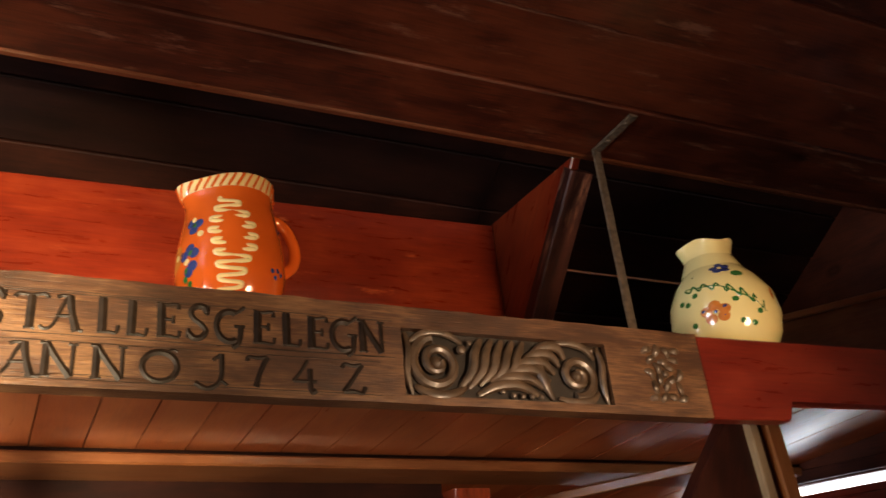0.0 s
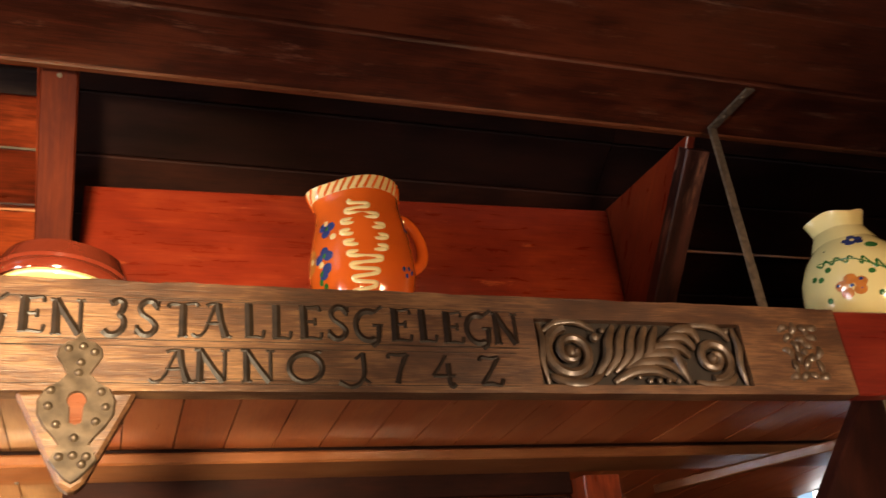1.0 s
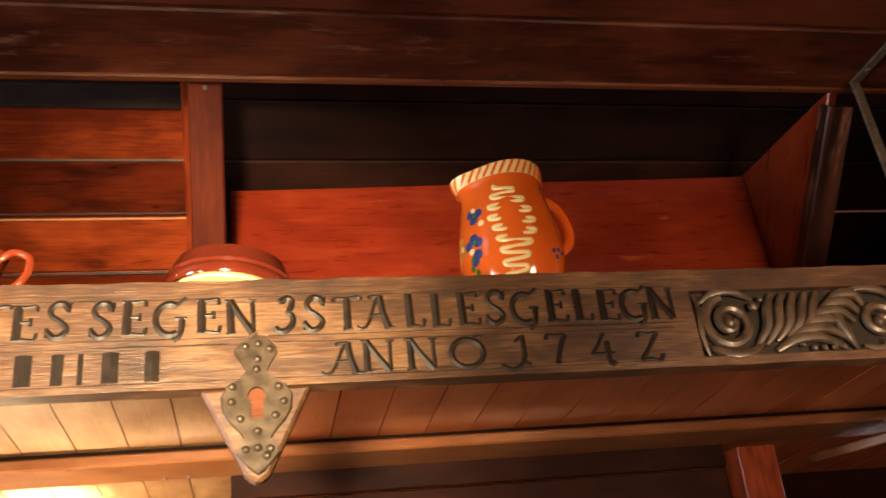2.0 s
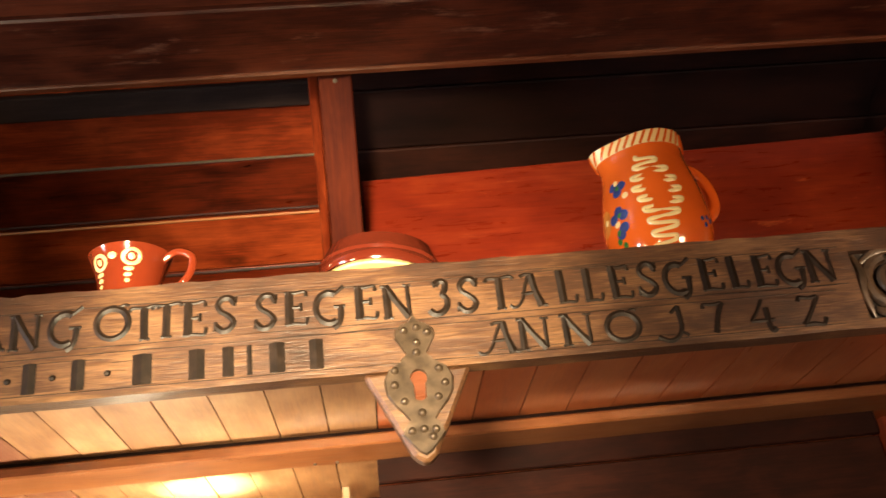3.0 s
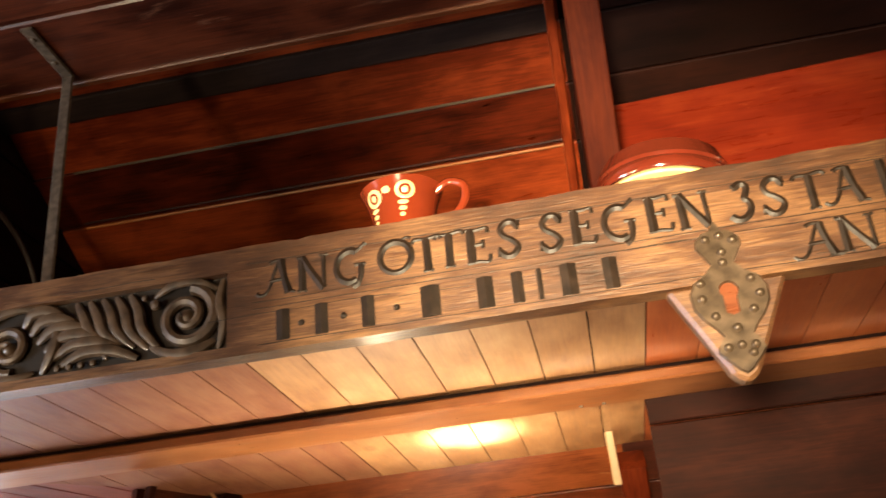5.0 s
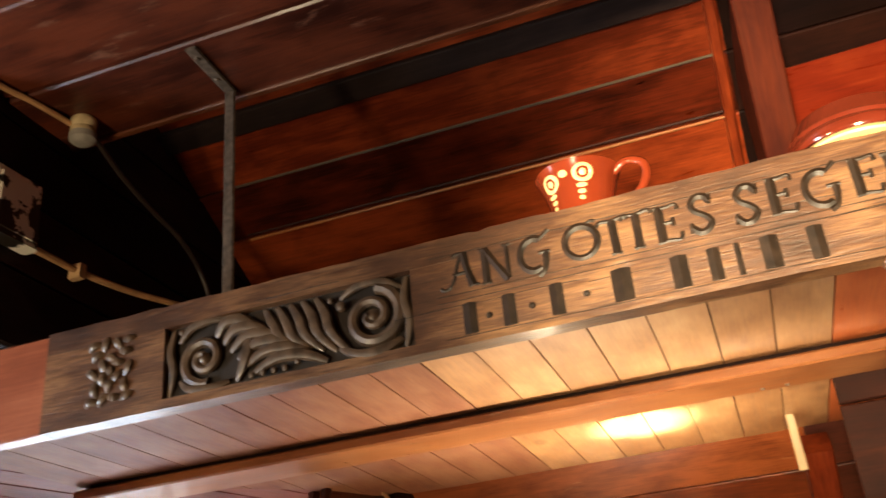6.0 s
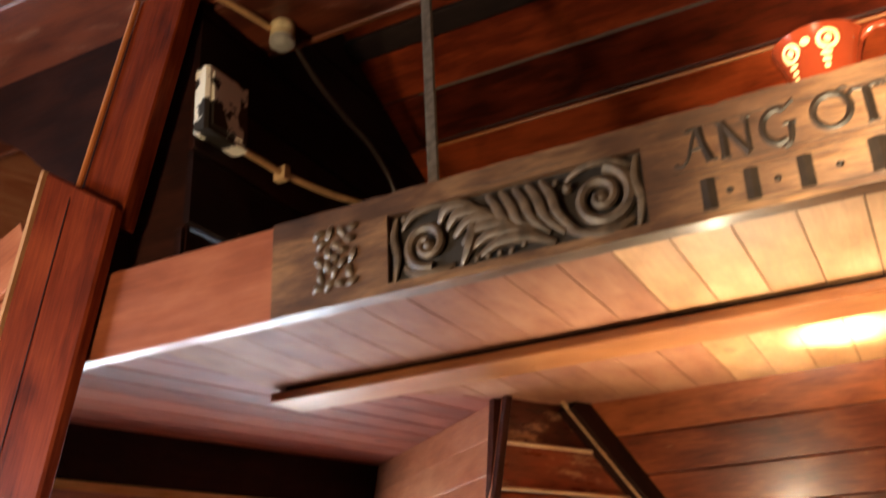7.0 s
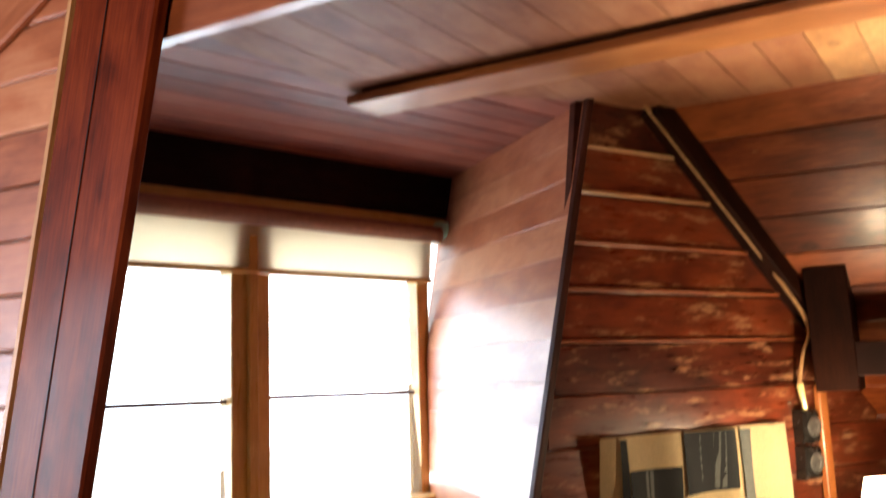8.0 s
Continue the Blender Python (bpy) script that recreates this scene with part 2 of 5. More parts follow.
M_CUP = plain("orange_brown_glaze", (0.18, 0.027, 0.009), 0.10, coat=0.9, vary=0.15, scale=14, bump=0.02)
M_CREAM = plain("cream_glaze", (0.80, 0.66, 0.28), 0.14, coat=0.9, vary=0.05, scale=10, bump=0.02)
M_SLIP = plain("cream_slip", (0.78, 0.58, 0.26), 0.2, coat=0.7, vary=0.05)
M_BLUE = plain("blue_glaze_paint", (0.030, 0.045, 0.16), 0.2, coat=0.7)
M_GREEN = plain("green_glaze_paint", (0.035, 0.13, 0.03), 0.2, coat=0.7)
M_CLAY = plain("ochre_glaze_paint", (0.50, 0.17, 0.03), 0.2, coat=0.7)
M_CABLE = plain("brown_cable", (0.40, 0.22, 0.095), 0.55)
M_DARKCABLE = plain("dark_cable", (0.05, 0.035, 0.028), 0.5)
M_KNOB = plain("yellowed_porcelain", (0.74, 0.60, 0.34), 0.25, coat=0.5)
M_GREY = plain("grey_cap", (0.30, 0.28, 0.24), 0.4)
M_BOX = chipped("chipped_white_paint", (0.82, 0.78, 0.66), (0.02, 0.016, 0.012), 0.50)
M_SOCKET = plain("black_bakelite", (0.012, 0.011, 0.010), 0.25, coat=0.4)
M_STEEL = plain("steel", (0.42, 0.41, 0.38), 0.3, metal=0.9)
M_CLOTH = plain("cream_woven_cloth", (0.60, 0.47, 0.27), 0.9, vary=0.15, scale=200, bump=0.5)
M_CLOTHDARK = plain("black_woven_stripe", (0.020, 0.022, 0.024), 0.9, vary=0.3, scale=200, bump=0.5)
M_CLOTHGREY = plain("grey_woven_stripe", (0.14, 0.15, 0.14), 0.9, vary=0.3, scale=200, bump=0.5)
M_BLIND = plain("pale_blind_cloth", (0.72, 0.66, 0.56), 0.8, vary=0.06)
b_nt = M_BLIND.node_tree
b_mix, b_tr = b_nt.nodes.new("ShaderNodeMixShader"), b_nt.nodes.new("ShaderNodeBsdfTranslucent")
b_tr.inputs[0].default_value = (0.9, 0.82, 0.66, 1)
b_mix.inputs[0].default_value = 0.8
b_nt.links.new(b_nt.nodes["Principled BSDF"].outputs[0], b_mix.inputs[1])
b_nt.links.new(b_tr.outputs[0], b_mix.inputs[2])
b_nt.links.new(b_mix.outputs[0], b_nt.nodes["Material Output"].inputs[0])
M_ROLL = plain("mauve_brown_blind_roll", (0.30, 0.16, 0.11), 0.7, vary=0.15)
M_GREENCAP = plain("pale_green_plastic", (0.35, 0.60, 0.48), 0.4)
M_SHADE = plain("white_lamp_shade", (0.8, 0.76, 0.66), 0.7)
M_SHADE.node_tree.nodes["Principled BSDF"].inputs["Emission Color"].default_value = (1, 0.85, 0.6, 1)
M_SHADE.node_tree.nodes["Principled BSDF"].inputs["Emission Strength"].default_value = 8.0
M_GLASS, g_nt, g_bs = mat_new("window_glass")
g_bs.inputs["Transmission Weight"].default_value = 1.0
g_bs.inputs["Roughness"].default_value = 0.0
g_bs.inputs["IOR"].default_value = 1.45
M_SKYCARD, s_nt, s_bs = mat_new("bright_overcast_sky")
s_bs.inputs["Base Color"].default_value = (0, 0, 0, 1)
s_bs.inputs["Emission Color"].default_value = (0.95, 0.98, 1, 1)
s_bs.inputs["Emission Strength"].default_value = 4.2


# ---- building helpers ----
def mesh_of(name, bm, material):
    bmesh.ops.recalc_face_normals(bm, faces=bm.faces[:])
    me = bpy.data.meshes.new(name)
    bm.to_mesh(me)
    bm.free()
    me.materials.append(material)
    return me


def part(name, bm, material, parent=None, label="", m=None, smooth=False):
    """Links a bmesh as one mesh object, under a thing or a part."""
    me = mesh_of(name, bm, material)
    if smooth:
        me.polygons.foreach_set("use_smooth", [True] * len(me.polygons))
        me.set_sharp_from_angle(angle=radians(40))
    ob = new(name, me)
    if m is not None:
        ob.matrix_world = m
    if parent:
        ob.parent = parent
    return tagged(ob, label)


def thing(name, label, category, loc=(0, 0, 0), kind="", group=""):
    ob = new(name)
    ob.location = loc
    ob.empty_display_size = 0.05
    bpy.context.view_layer.update()
    return tagged(ob, label, category, group, kind)


def under(ob, parent):
    """Keeps a part where it is while its thing stands at another place."""
    ob.parent = parent
    ob.matrix_parent_inverse = Matrix.Translation(parent.location).inverted()
    return ob


def bar(bm, x0, x1, y0, y1, z0, z1, ch=0.003):
    """A block with chamfered long edges, lying along x."""
    prof = [(y0 + ch, z0), (y1 - ch, z0), (y1, z0 + ch), (y1, z1 - ch), (y1 - ch, z1), (y0 + ch, z1), (y0, z1 - ch), (y0, z0 + ch)]
    a = [bm.verts.new((x0, y, z)) for y, z in prof]
    b = [bm.verts.new((x1, y, z)) for y, z in prof]
    for i in range(8):
        j = (i + 1) % 8
        bm.faces.new((a[i], a[j], b[j], b[i]))
    bm.faces.new(a[::-1])
    bm.faces.new(b)
    return bm


def block(x0, x1, y0, y1, z0, z1, ch=0.003):
    return bar(bmesh.new(), x0, x1, y0, y1, z0, z1, ch)


def axes(o, x, y):
    """A matrix with local x along x, local y towards y, at o."""
    x = Vector(x).normalized()
    z = x.cross(Vector(y)).normalized()
    y = z.cross(x)
    return Matrix.Translation(o) @ Matrix((x, y, z)).transposed().to_4x4()


def beam_between(name, a, b, w, h, side, material, parent=None, label="", ch=0.004):
    """A squared timber from a to b; side points along its width w."""
    a, b = Vector(a), Vector(b)
    m = axes(a, b - a, side)
    return part(name, block(0, (b - a).length, -w / 2, w / 2, -h / 2, h / 2, ch), material, parent, label, m)


def prism(pts, n, depth):
    """A flat plate from an outline in space, thickened along n."""
    bm = bmesh.new()
    n = Vector(n).normalized() * depth
    a = [bm.verts.new(p) for p in pts]
    b = [bm.verts.new(Vector(p) + n) for p in pts]
    k = len(pts)
    bm.faces.new(a[::-1])
    bm.faces.new(b)
    for i in range(k):
        j = (i + 1) % k
        bm.faces.new((a[i], a[j], b[j], b[i]))
    return bm


def lathe(prof, seg=48, bend=None):
    """A turned shape; bend(angle, r, z) may push its points about."""
    bm = bmesh.new()
    rings = []
    for r, z in prof:
        ring = []
        for i in range(seg):
            a = 2 * math.pi * i / seg
            rr, zz = bend(a, r, z) if bend else (r, z)
            ring.append(bm.verts.new((rr * math.cos(a), rr * math.sin(a), zz)))
        rings.append(ring)
    for p, q in zip(rings, rings[1:]):
        for i in range(seg):
            j = (i + 1) % seg
            bm.faces.new((p[i], p[j], q[j], q[i]))
    bm.faces.new(rings[0][::-1])
    bm.faces.new(rings[-1])
    return bm


def tube(pts, r, seg=8, flat=1.0, bm=None, up=(0, 0, 1), taper=None):
    """A tube along points; flat squashes it along its second axis."""
    bm = bm or bmesh.new()
    pts = [Vector(p) for p in pts]
    rings = []
    for i, p in enumerate(pts):
        d = (pts[min(i + 1, len(pts) - 1)] - pts[max(i - 1, 0)]).normalized()
        u = Vector(up) if not callable(up) else up(p)
        s = d.cross(u)
        if s.length < 1e-5:
            s = d.cross(Vector((1, 0.1, 0)))
        s.normalize()
        t = s.cross(d)
        k = r * (taper(i / max(1, len(pts) - 1)) if taper else 1.0)
        rings.append([bm.verts.new(p + s * k * math.cos(2 * math.pi * j / seg) + t * k * flat * math.sin(2 * math.pi * j / seg)) for j in range(seg)])
    for a, b in zip(rings, rings[1:]):
        for j in range(seg):
            k = (j + 1) % seg
            bm.faces.new((a[j], a[k], b[k], b[j]))
    bm.faces.new(rings[0][::-1])
    bm.faces.new(rings[-1])
    return bm


def smooth_line(pts, n=6):
    """Points along a smooth curve through the given ones."""
    pts = [Vector(p) for p in pts]
    out = []
    for i in range(len(pts) - 1):
        a, b, c, d = pts[max(i - 1, 0)], pts[i], pts[i + 1], pts[min(i + 2, len(pts) - 1)]
        for k in range(n):
            t = k / n
            out.append(0.5 * ((2 * b) + (c - a) * t + (2 * a - 5 * b + 4 * c - d) * t * t + (3 * b - a - 3 * c + d) * t ** 3))
    return out + [pts[-1]]


def boarding(parent, origin, along, up, rows, pitch, ends, material, th=0.018, gap=0.005, name="board", drop=None):
    """Boards side by side: along is their length, up the way in which they follow one another; ends(row) gives start and end."""
    for r in rows:
        a, b = ends(r)
        if b - a < 0.02:
            continue
        m = axes(Vector(origin) + Vector(up).normalized() * (r * pitch) + Vector(along).normalized() * a, along, up)
        bm = block(0, b - a, gap / 2, pitch - gap / 2, -th, random.uniform(-0.0015, 0.0015), 0.004)
        ob = part(name, bm, material, None, "", m)
        ob.parent = parent


def plate(name, pts, n, depth, grain, material, parent=None, label="", bevel=0.004):
    """A plate from an outline in space, with its grain along the given direction."""
    pts = [Vector(p) for p in pts]
    m = axes(pts[0], grain, Vector(n).cross(Vector(grain)))
    inv = m.inverted()
    bm = prism([inv @ p for p in pts], inv.to_3x3() @ Vector(n), depth)
    if bevel:
        bmesh.ops.bevel(bm, geom=bm.edges[:], offset=bevel, segments=1, affect="EDGES")
    ob = part(name, bm, material, None, label, m)
    return under(ob, parent) if parent else ob


# ---- setting ----
SOF, CEIL, EDGE = 2.54, 3.165, 1.842
A = Vector((-2.20, 3.43, 0))
D = Vector((-3.42, 4.437, 0))
WIN = Vector((-0.458, -1.66, 0)).normalized()
SIDE = Vector((math.cos(radians(65)), math.sin(radians(65)), 0))

floor = thing("floor", "brown wooden floor boards", "floor", kind="structure")
part("planking", block(-5.2, 4.2, -3.2, 5.4, -0.06, 0.0), M_FLOOR, floor)
for nm, b in (("wall_south", (-5.2, 4.2, -3.3, -3.2, 0, 3.3)), ("wall_north", (-5.2, 4.2, 5.4, 5.5, 0, 3.3))):
    tagged(part(nm, block(*b), M_PLASTER), "brown panelled wall", "wall", kind="structure")


def soffit_end(x):
    if x >= -2.2:
        return min(3.76, 3.45 + (x + 2.2) / 0.466)
    if x >= -3.42:
        return 3.45 + (-2.2 - x) * 0.825
    return 4.437 + (x + 3.42) * 3.62


# lower ceiling, boards run away from the carved beam
bm, bm_red, bm_rosy = bmesh.new(), bmesh.new(), bmesh.new()
x = -2.842
k = 0
while x < 2.85:
    wd = 0.147
    e0, e1 = (min(soffit_end(q), 2.83 + max(0.0, q + 2.80) * 1.0) if q < -2.2 else soffit_end(q) for q in (x + 0.003, x + wd - 0.003))
    if min(e0, e1) > 2.0:
        z = SOF + random.uniform(0, 0.0015)
        # boards from x -0.42 on take the pine with the dim light coloured in
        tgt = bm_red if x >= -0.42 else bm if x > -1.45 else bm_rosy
        lo = [tgt.verts.new((py, -px, z)) for px, py in ((x + 0.002, 1.95), (x + wd - 0.002, 1.95), (x + wd - 0.002, e1), (x + 0.002, e0))]
        hi = [tgt.verts.new((v.co.x, v.co.y, z + 0.022)) for v in lo]
        tgt.faces.new(lo)
        tgt.faces.new(hi[::-1])
        for i in range(4):
            j = (i + 1) % 4
            tgt.faces.new((lo[i], hi[i], hi[j], lo[j]))
    x += wd
    k += 1
TURNED = Matrix.Rotation(radians(90), 4, "Z")
tagged(part("ceiling_low", bm, M_PINE, None, "", TURNED), "honey pine board ceiling behind the carved beam", "ceiling", kind="structure")
tagged(part("ceiling_low_top", block(-4.0, 3.3, 1.96, 3.3, SOF + 0.026, SOF + 0.05), M_BLACK), "dark loft boards above the low ceiling", "ceiling", kind="structure")

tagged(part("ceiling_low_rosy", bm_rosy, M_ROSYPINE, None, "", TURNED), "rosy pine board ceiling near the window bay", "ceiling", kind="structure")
tagged(part("ceiling_low_red", bm_red, M_PINE_DIMRED, None, "", TURNED), "pine board ceiling behind the carved beam, reddened for its dimmer light", "ceiling", kind="structure")

# ceiling of the window bay, boards along the window
bm = bmesh.new()
for k in range(22):
    z = SOF + 0.004 + random.uniform(0, 0.0015)
    bar(bm, -0.4, 3.4, k * 0.15 + 0.002, (k + 1) * 0.15 - 0.002, z, z + 0.02, 0.004)
BAY = Matrix.Translation(D) @ Matrix((WIN, Vector((0, 0, 1)).cross(WIN), Vector((0, 0, 1)))).transposed().to_4x4()
inv = BAY.inverted()
for co, no in ((A, (D - A).cross(Vector((0, 0, 1)))), (Vector((-2.2, 0, 0)), Vector((1, 0, 0))), (Vector((0, 1.93, 0)), Vector((0, -1, 0)))):
    no = Vector(no)
    if no.dot(Vector((-3.2, 2.6, 0)) - co) > 0:
        no = -no
    bmesh.ops.bisect_plane(bm, geom=bm.verts[:] + bm.edges[:] + bm.faces[:], plane_co=inv @ co, plane_no=inv.to_3x3() @ no, clear_outer=True)
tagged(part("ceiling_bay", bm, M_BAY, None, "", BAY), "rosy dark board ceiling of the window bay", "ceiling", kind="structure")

# upper ceiling, wide boards along the beam, its free edge over the beam
bm = bmesh.new()
y = EDGE
k = 0
while y > -3.2:
    wd = 0.243 + 0.02 * math.sin(k * 1.9)
    bar(bm, -3.9, 4.1, y - wd + 0.004, y - 0.002, CEIL + 0.006 * (k % 2), CEIL + 0.03, 0.005)
    y -= wd
    k += 1
tagged(part("ceiling", bm, M_CEIL), "dark red varnished board ceiling with worn patches", "ceiling", kind="structure")
bm = block(-3.9, 4.1, EDGE - 0.012, EDGE + 0.008, CEIL - 0.007, CEIL + 0.05, 0.003)
tagged(part("trim", bm, M_MOULD), "orange-brown edge strip of the upper ceiling", "trim", kind="structure")
bm = block(-5.2, 4.2, -3.3, 5.5, 4.3, 4.36)
tagged(part("ceiling_attic", bm, M_BLACK), "dark attic boards", "ceiling", kind="structure")

# roof slope at the back: horizontal boards on a 45 degree pitch
roof = thing("wall_roof_slope", "sloping wall of red and dark horizontal boards", "wall", kind="structure")
PITCH = 0.2
UPS = Vector((0, -1, 1)).normalized()
R0 = Vector((0, 5.28, 1.0))
def roof_left(r):
    yy = 5.28 - r * PITCH * 0.7071
    return -2.16 if yy < 3.62 else -2.2 + 0.466 * (yy - 3.43) - 0.12
boarding(roof, R0, (1, 0, 0), UPS, range(0, 11), PITCH, lambda r: (roof_left(r), -0.43), M_SLOPE)
boarding(roof, R0, (1, 0, 0), UPS, range(0, 11), PITCH, lambda r: (-0.428, 2.9), M_MAHOG)
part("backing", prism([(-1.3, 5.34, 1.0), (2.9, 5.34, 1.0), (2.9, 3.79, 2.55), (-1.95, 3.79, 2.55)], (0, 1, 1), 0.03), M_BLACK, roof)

# upper roof slope in the loft, flatter: y falls by 1 for each 0.55 of height
loft = thing("wall_loft_slope", "flat sloping loft wall of red and near-black boards with thin laths", "wall", kind="structure")
def loft_z(y):
    return 3.224 + 0.55 * (2.62 - y)
UPL = Vector((0, -1, 0.55)).normalized()
L0 = Vector((0, 2.62, 3.224))
LROWS = range(-6, 8)
boarding(loft, L0, (1, 0, 0), UPL, LROWS, 0.2009, lambda r: (-2.16, -0.43), M_RED)
# boards right of the rafter are near-black
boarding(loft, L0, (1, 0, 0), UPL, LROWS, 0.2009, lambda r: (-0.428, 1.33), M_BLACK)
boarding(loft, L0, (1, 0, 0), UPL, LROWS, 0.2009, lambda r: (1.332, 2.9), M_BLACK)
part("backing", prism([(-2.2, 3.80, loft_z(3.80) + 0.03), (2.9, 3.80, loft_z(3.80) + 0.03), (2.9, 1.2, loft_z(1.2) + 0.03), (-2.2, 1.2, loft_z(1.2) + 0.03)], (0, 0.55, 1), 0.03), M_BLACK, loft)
for y, x0, x1, w, m in ((2.80, -2.1, -0.46, 0.010, M_MAHOG), (2.62, -2.05, -0.46, 0.009, M_BATTEN), (2.603, -2.05, -0.46, 0.007, M_MAHOG), (2.44, -2.0, -0.46, 0.008, M_LATH), (2.27, -1.9, -0.46, 0.012, M_MAHOG), (2.62, 1.40, 2.4, 0.010, M_BATTEN)):
    ob = beam_between("lath", (x0, y - 0.004, loft_z(y) - 0.007), (x1, y - 0.004, loft_z(y) - 0.007), w, 0.010, UPL, m)
    ob.parent = loft
# grey plank lying under the top of the slope, behind the ceiling's edge
ob = beam_between("purlin", (-2.14, 2.235, loft_z(2.235) - 0.03), (-0.44, 2.235, loft_z(2.235) - 0.03), 0.075, 0.03, UPL, M_PURLIN, None, "grey-brown purlin")
ob.parent = loft

# gable wall of peeling boards beside the window
wall = thing("wall_gable", "dark red boards with peeling varnish", "wall", kind="structure")
G0 = A + Vector((0, 0, 0.9))
def gable_ends(r):
    z = 0.9 + (r + 0.5) * 0.183
    a = -0.33 * (2.55 - z - 0.09) / 1.43
    t = (6.33 - z - 3.43) / SIDE.y
    return a, t
boarding(wall, G0, SIDE, (0, 0, 1), range(0, 9), 0.183, gable_ends, M_WEATHER, th=0.02)
n = Vector((-SIDE.y, SIDE.x, 0))
part("backing", prism([A + SIDE * s + Vector((0, 0, z)) + n * 0.03 for s, z in ((-0.36, 0), (2.6, 0), (2.6, 0.9), (0.36, SOF), (-0.03, SOF))], n, 0.03), M_MAHOG, wall)
for zz in (2.365, 2.192, 2.0, 1.83, 1.64):
    s1 = (6.30 - zz - 3.43) / SIDE.y
    s0 = -0.33 * (2.55 - zz) / 1.43
    o = A + Vector((0, 0, zz)) - n * 0.006
    ob = beam_between("lath", o + SIDE * s0, o + SIDE * s1, 0.013, 0.012, (0, 0, 1), M_CHEEK if zz < 2.1 else M_TAN)
    ob.parent = wall
# slanting rafter where gable and roof slope meet
tagged(beam_between("rafter", (-2.04, 3.70, 2.55), (-1.56, 4.72, 1.55), 0.11, 0.10, (0.9, -0.4, 0), M_DARKBEAM), "dark slanting rafter in the corner of gable and roof", "rafter", kind="structure")
tagged(beam_between("corner_post", (-1.54, 4.42, 1.42), (-1.56, 4.42, 1.93), 0.17, 0.16, (1, 0, 0), M_DARKBEAM), "short dark post under the rafter", "post", kind="structure")
tagged(beam_between("wall_plate", (-1.46, 4.42, 1.55), (1.8, 4.42, 1.55), 0.16, 0.14, (0, 1, 0), M_BLACK), "dark horizontal timber under the roof slope", "beam", kind="structure")

# window bay: cheek, lintel, window
cheek = thing("wall_cheek", "rosy board cheek of the window bay", "wall", kind="structure")
for r in range(13):
    z0 = 2.55 - (r + 1) * 0.15
    def edge(z, far):
        k = (2.55 - z) / 1.45
        p = (D + WIN * (0.0 + 0.2 * min(1, k * 1.6))) if far else A - SIDE * (0.34 * k) + (D - A).normalized() * 0.014
        return Vector((p.x, p.y, z))
    q = [edge(z0 + 0.0006, 0), edge(z0 + 0.0006, 1), edge(z0 + 0.1494, 1), edge(z0 + 0.1494, 0)]
    m = axes(q[0], q[1] - q[0], q[3] - q[0])
    inv = m.inverted()
    bm = prism([inv @ p for p in q], (0, 0, 1), -0.02 if (m.to_3x3() @ Vector((0, 0, 1))).y < 0 else 0.02)
    bmesh.ops.bevel(bm, geom=bm.edges[:], offset=0.0008, segments=1, affect="EDGES")
    ob = part("board", bm, M_CHEEK, None, "", m)
    ob.parent = cheek
away = Vector((D.y - A.y, A.x - D.x, 0)).normalized() * 0.10
if away.y < 0:
    away = -away
inset = (D - A).normalized() * 0.16
part("backing", prism([edge(0.61, 0) + away + inset, edge(0.61, 1) + away, edge(2.0, 1) + away, edge(2.54, 1) + away, edge(2.54, 0) + away + inset], away, 0.02), M_MAHOG, cheek)
tagged(beam_between("corner_strip", A + Vector((0, 0, 2.55)) - n * 0.016, A - SIDE * 0.345 + Vector((0, 0, 1.1)) - n * 0.016, 0.03, 0.030, SIDE, M_MAHOG), "dark corner strip of the cheek", "trim", kind="structure")
into = Vector((WIN.y, -WIN.x, 0)) * -1
if into.x < 0:
    into = -into
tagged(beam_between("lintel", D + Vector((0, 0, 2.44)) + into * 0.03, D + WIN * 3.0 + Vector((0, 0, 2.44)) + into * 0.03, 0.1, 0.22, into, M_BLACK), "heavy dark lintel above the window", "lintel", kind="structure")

win = thing("window_1", "yellow varnished two-sash window with thin glazing bars and bright daylight", "window", kind="structure")
def wp(s, z, off=0.0):
    return D + WIN * s + Vector((0, 0, z)) + into * off
def wbar(name, s0, z0, s1, z1, w, off, dep, material, parent, label=""):
    a, b = wp(s0, z0, off), wp(s1, z1, off)
    side = (0, 0, 1) if abs(s1 - s0) > abs(z1 - z0) else WIN
    ob = beam_between(name, a, b, w, dep, side, material, None, label)
    ob.parent = parent
    return ob
wbar("frame", 0.05, 2.30, 3.0, 2.30, 0.20, 0.0, 0.09, M_WINDOW, win)
wbar("jamb", 0.235, 0.95, 0.235, 2.24, 0.075, 0.0, 0.09, M_WINDOW, win)
wbar("mullion", 1.237, 0.95, 1.237, 2.20, 0.19, 0.0, 0.10, M_WINDOW, win)
wbar("mullion_bead", 1.237, 0.95, 1.237, 2.20, 0.045, 0.06, 0.03, M_WINDOW, win)
wbar("jamb", 2.30, 0.95, 2.30, 2.20, 0.075, 0.0, 0.09, M_WINDOW, win)
wbar("sill", 0.1, 0.92, 2.5, 0.92, 0.08, 0.06, 0.20, M_WINDOW, win)
for s0, s1 in ((0.28, 1.135), (1.34, 2.26)):
    wbar("sash_rail", s0 - 0.02, 2.19, s1 + 0.02, 2.19, 0.05, -0.01, 0.05, M_WINDOW, win)
    wbar("glazing_bar", s0 - 0.02, 1.445, s1 + 0.02, 1.455, 0.022, -0.01, 0.03, M_MOULD, win)
    ob = part("pane", prism([wp(s0 - 0.02, 0.95, -0.02), wp(s1 + 0.02, 0.95, -0.02), wp(s1 + 0.02, 2.20, -0.02), wp(s0 - 0.02, 2.20, -0.02)], into, 0.004), M_GLASS, win)
    ob.visible_shadow = False
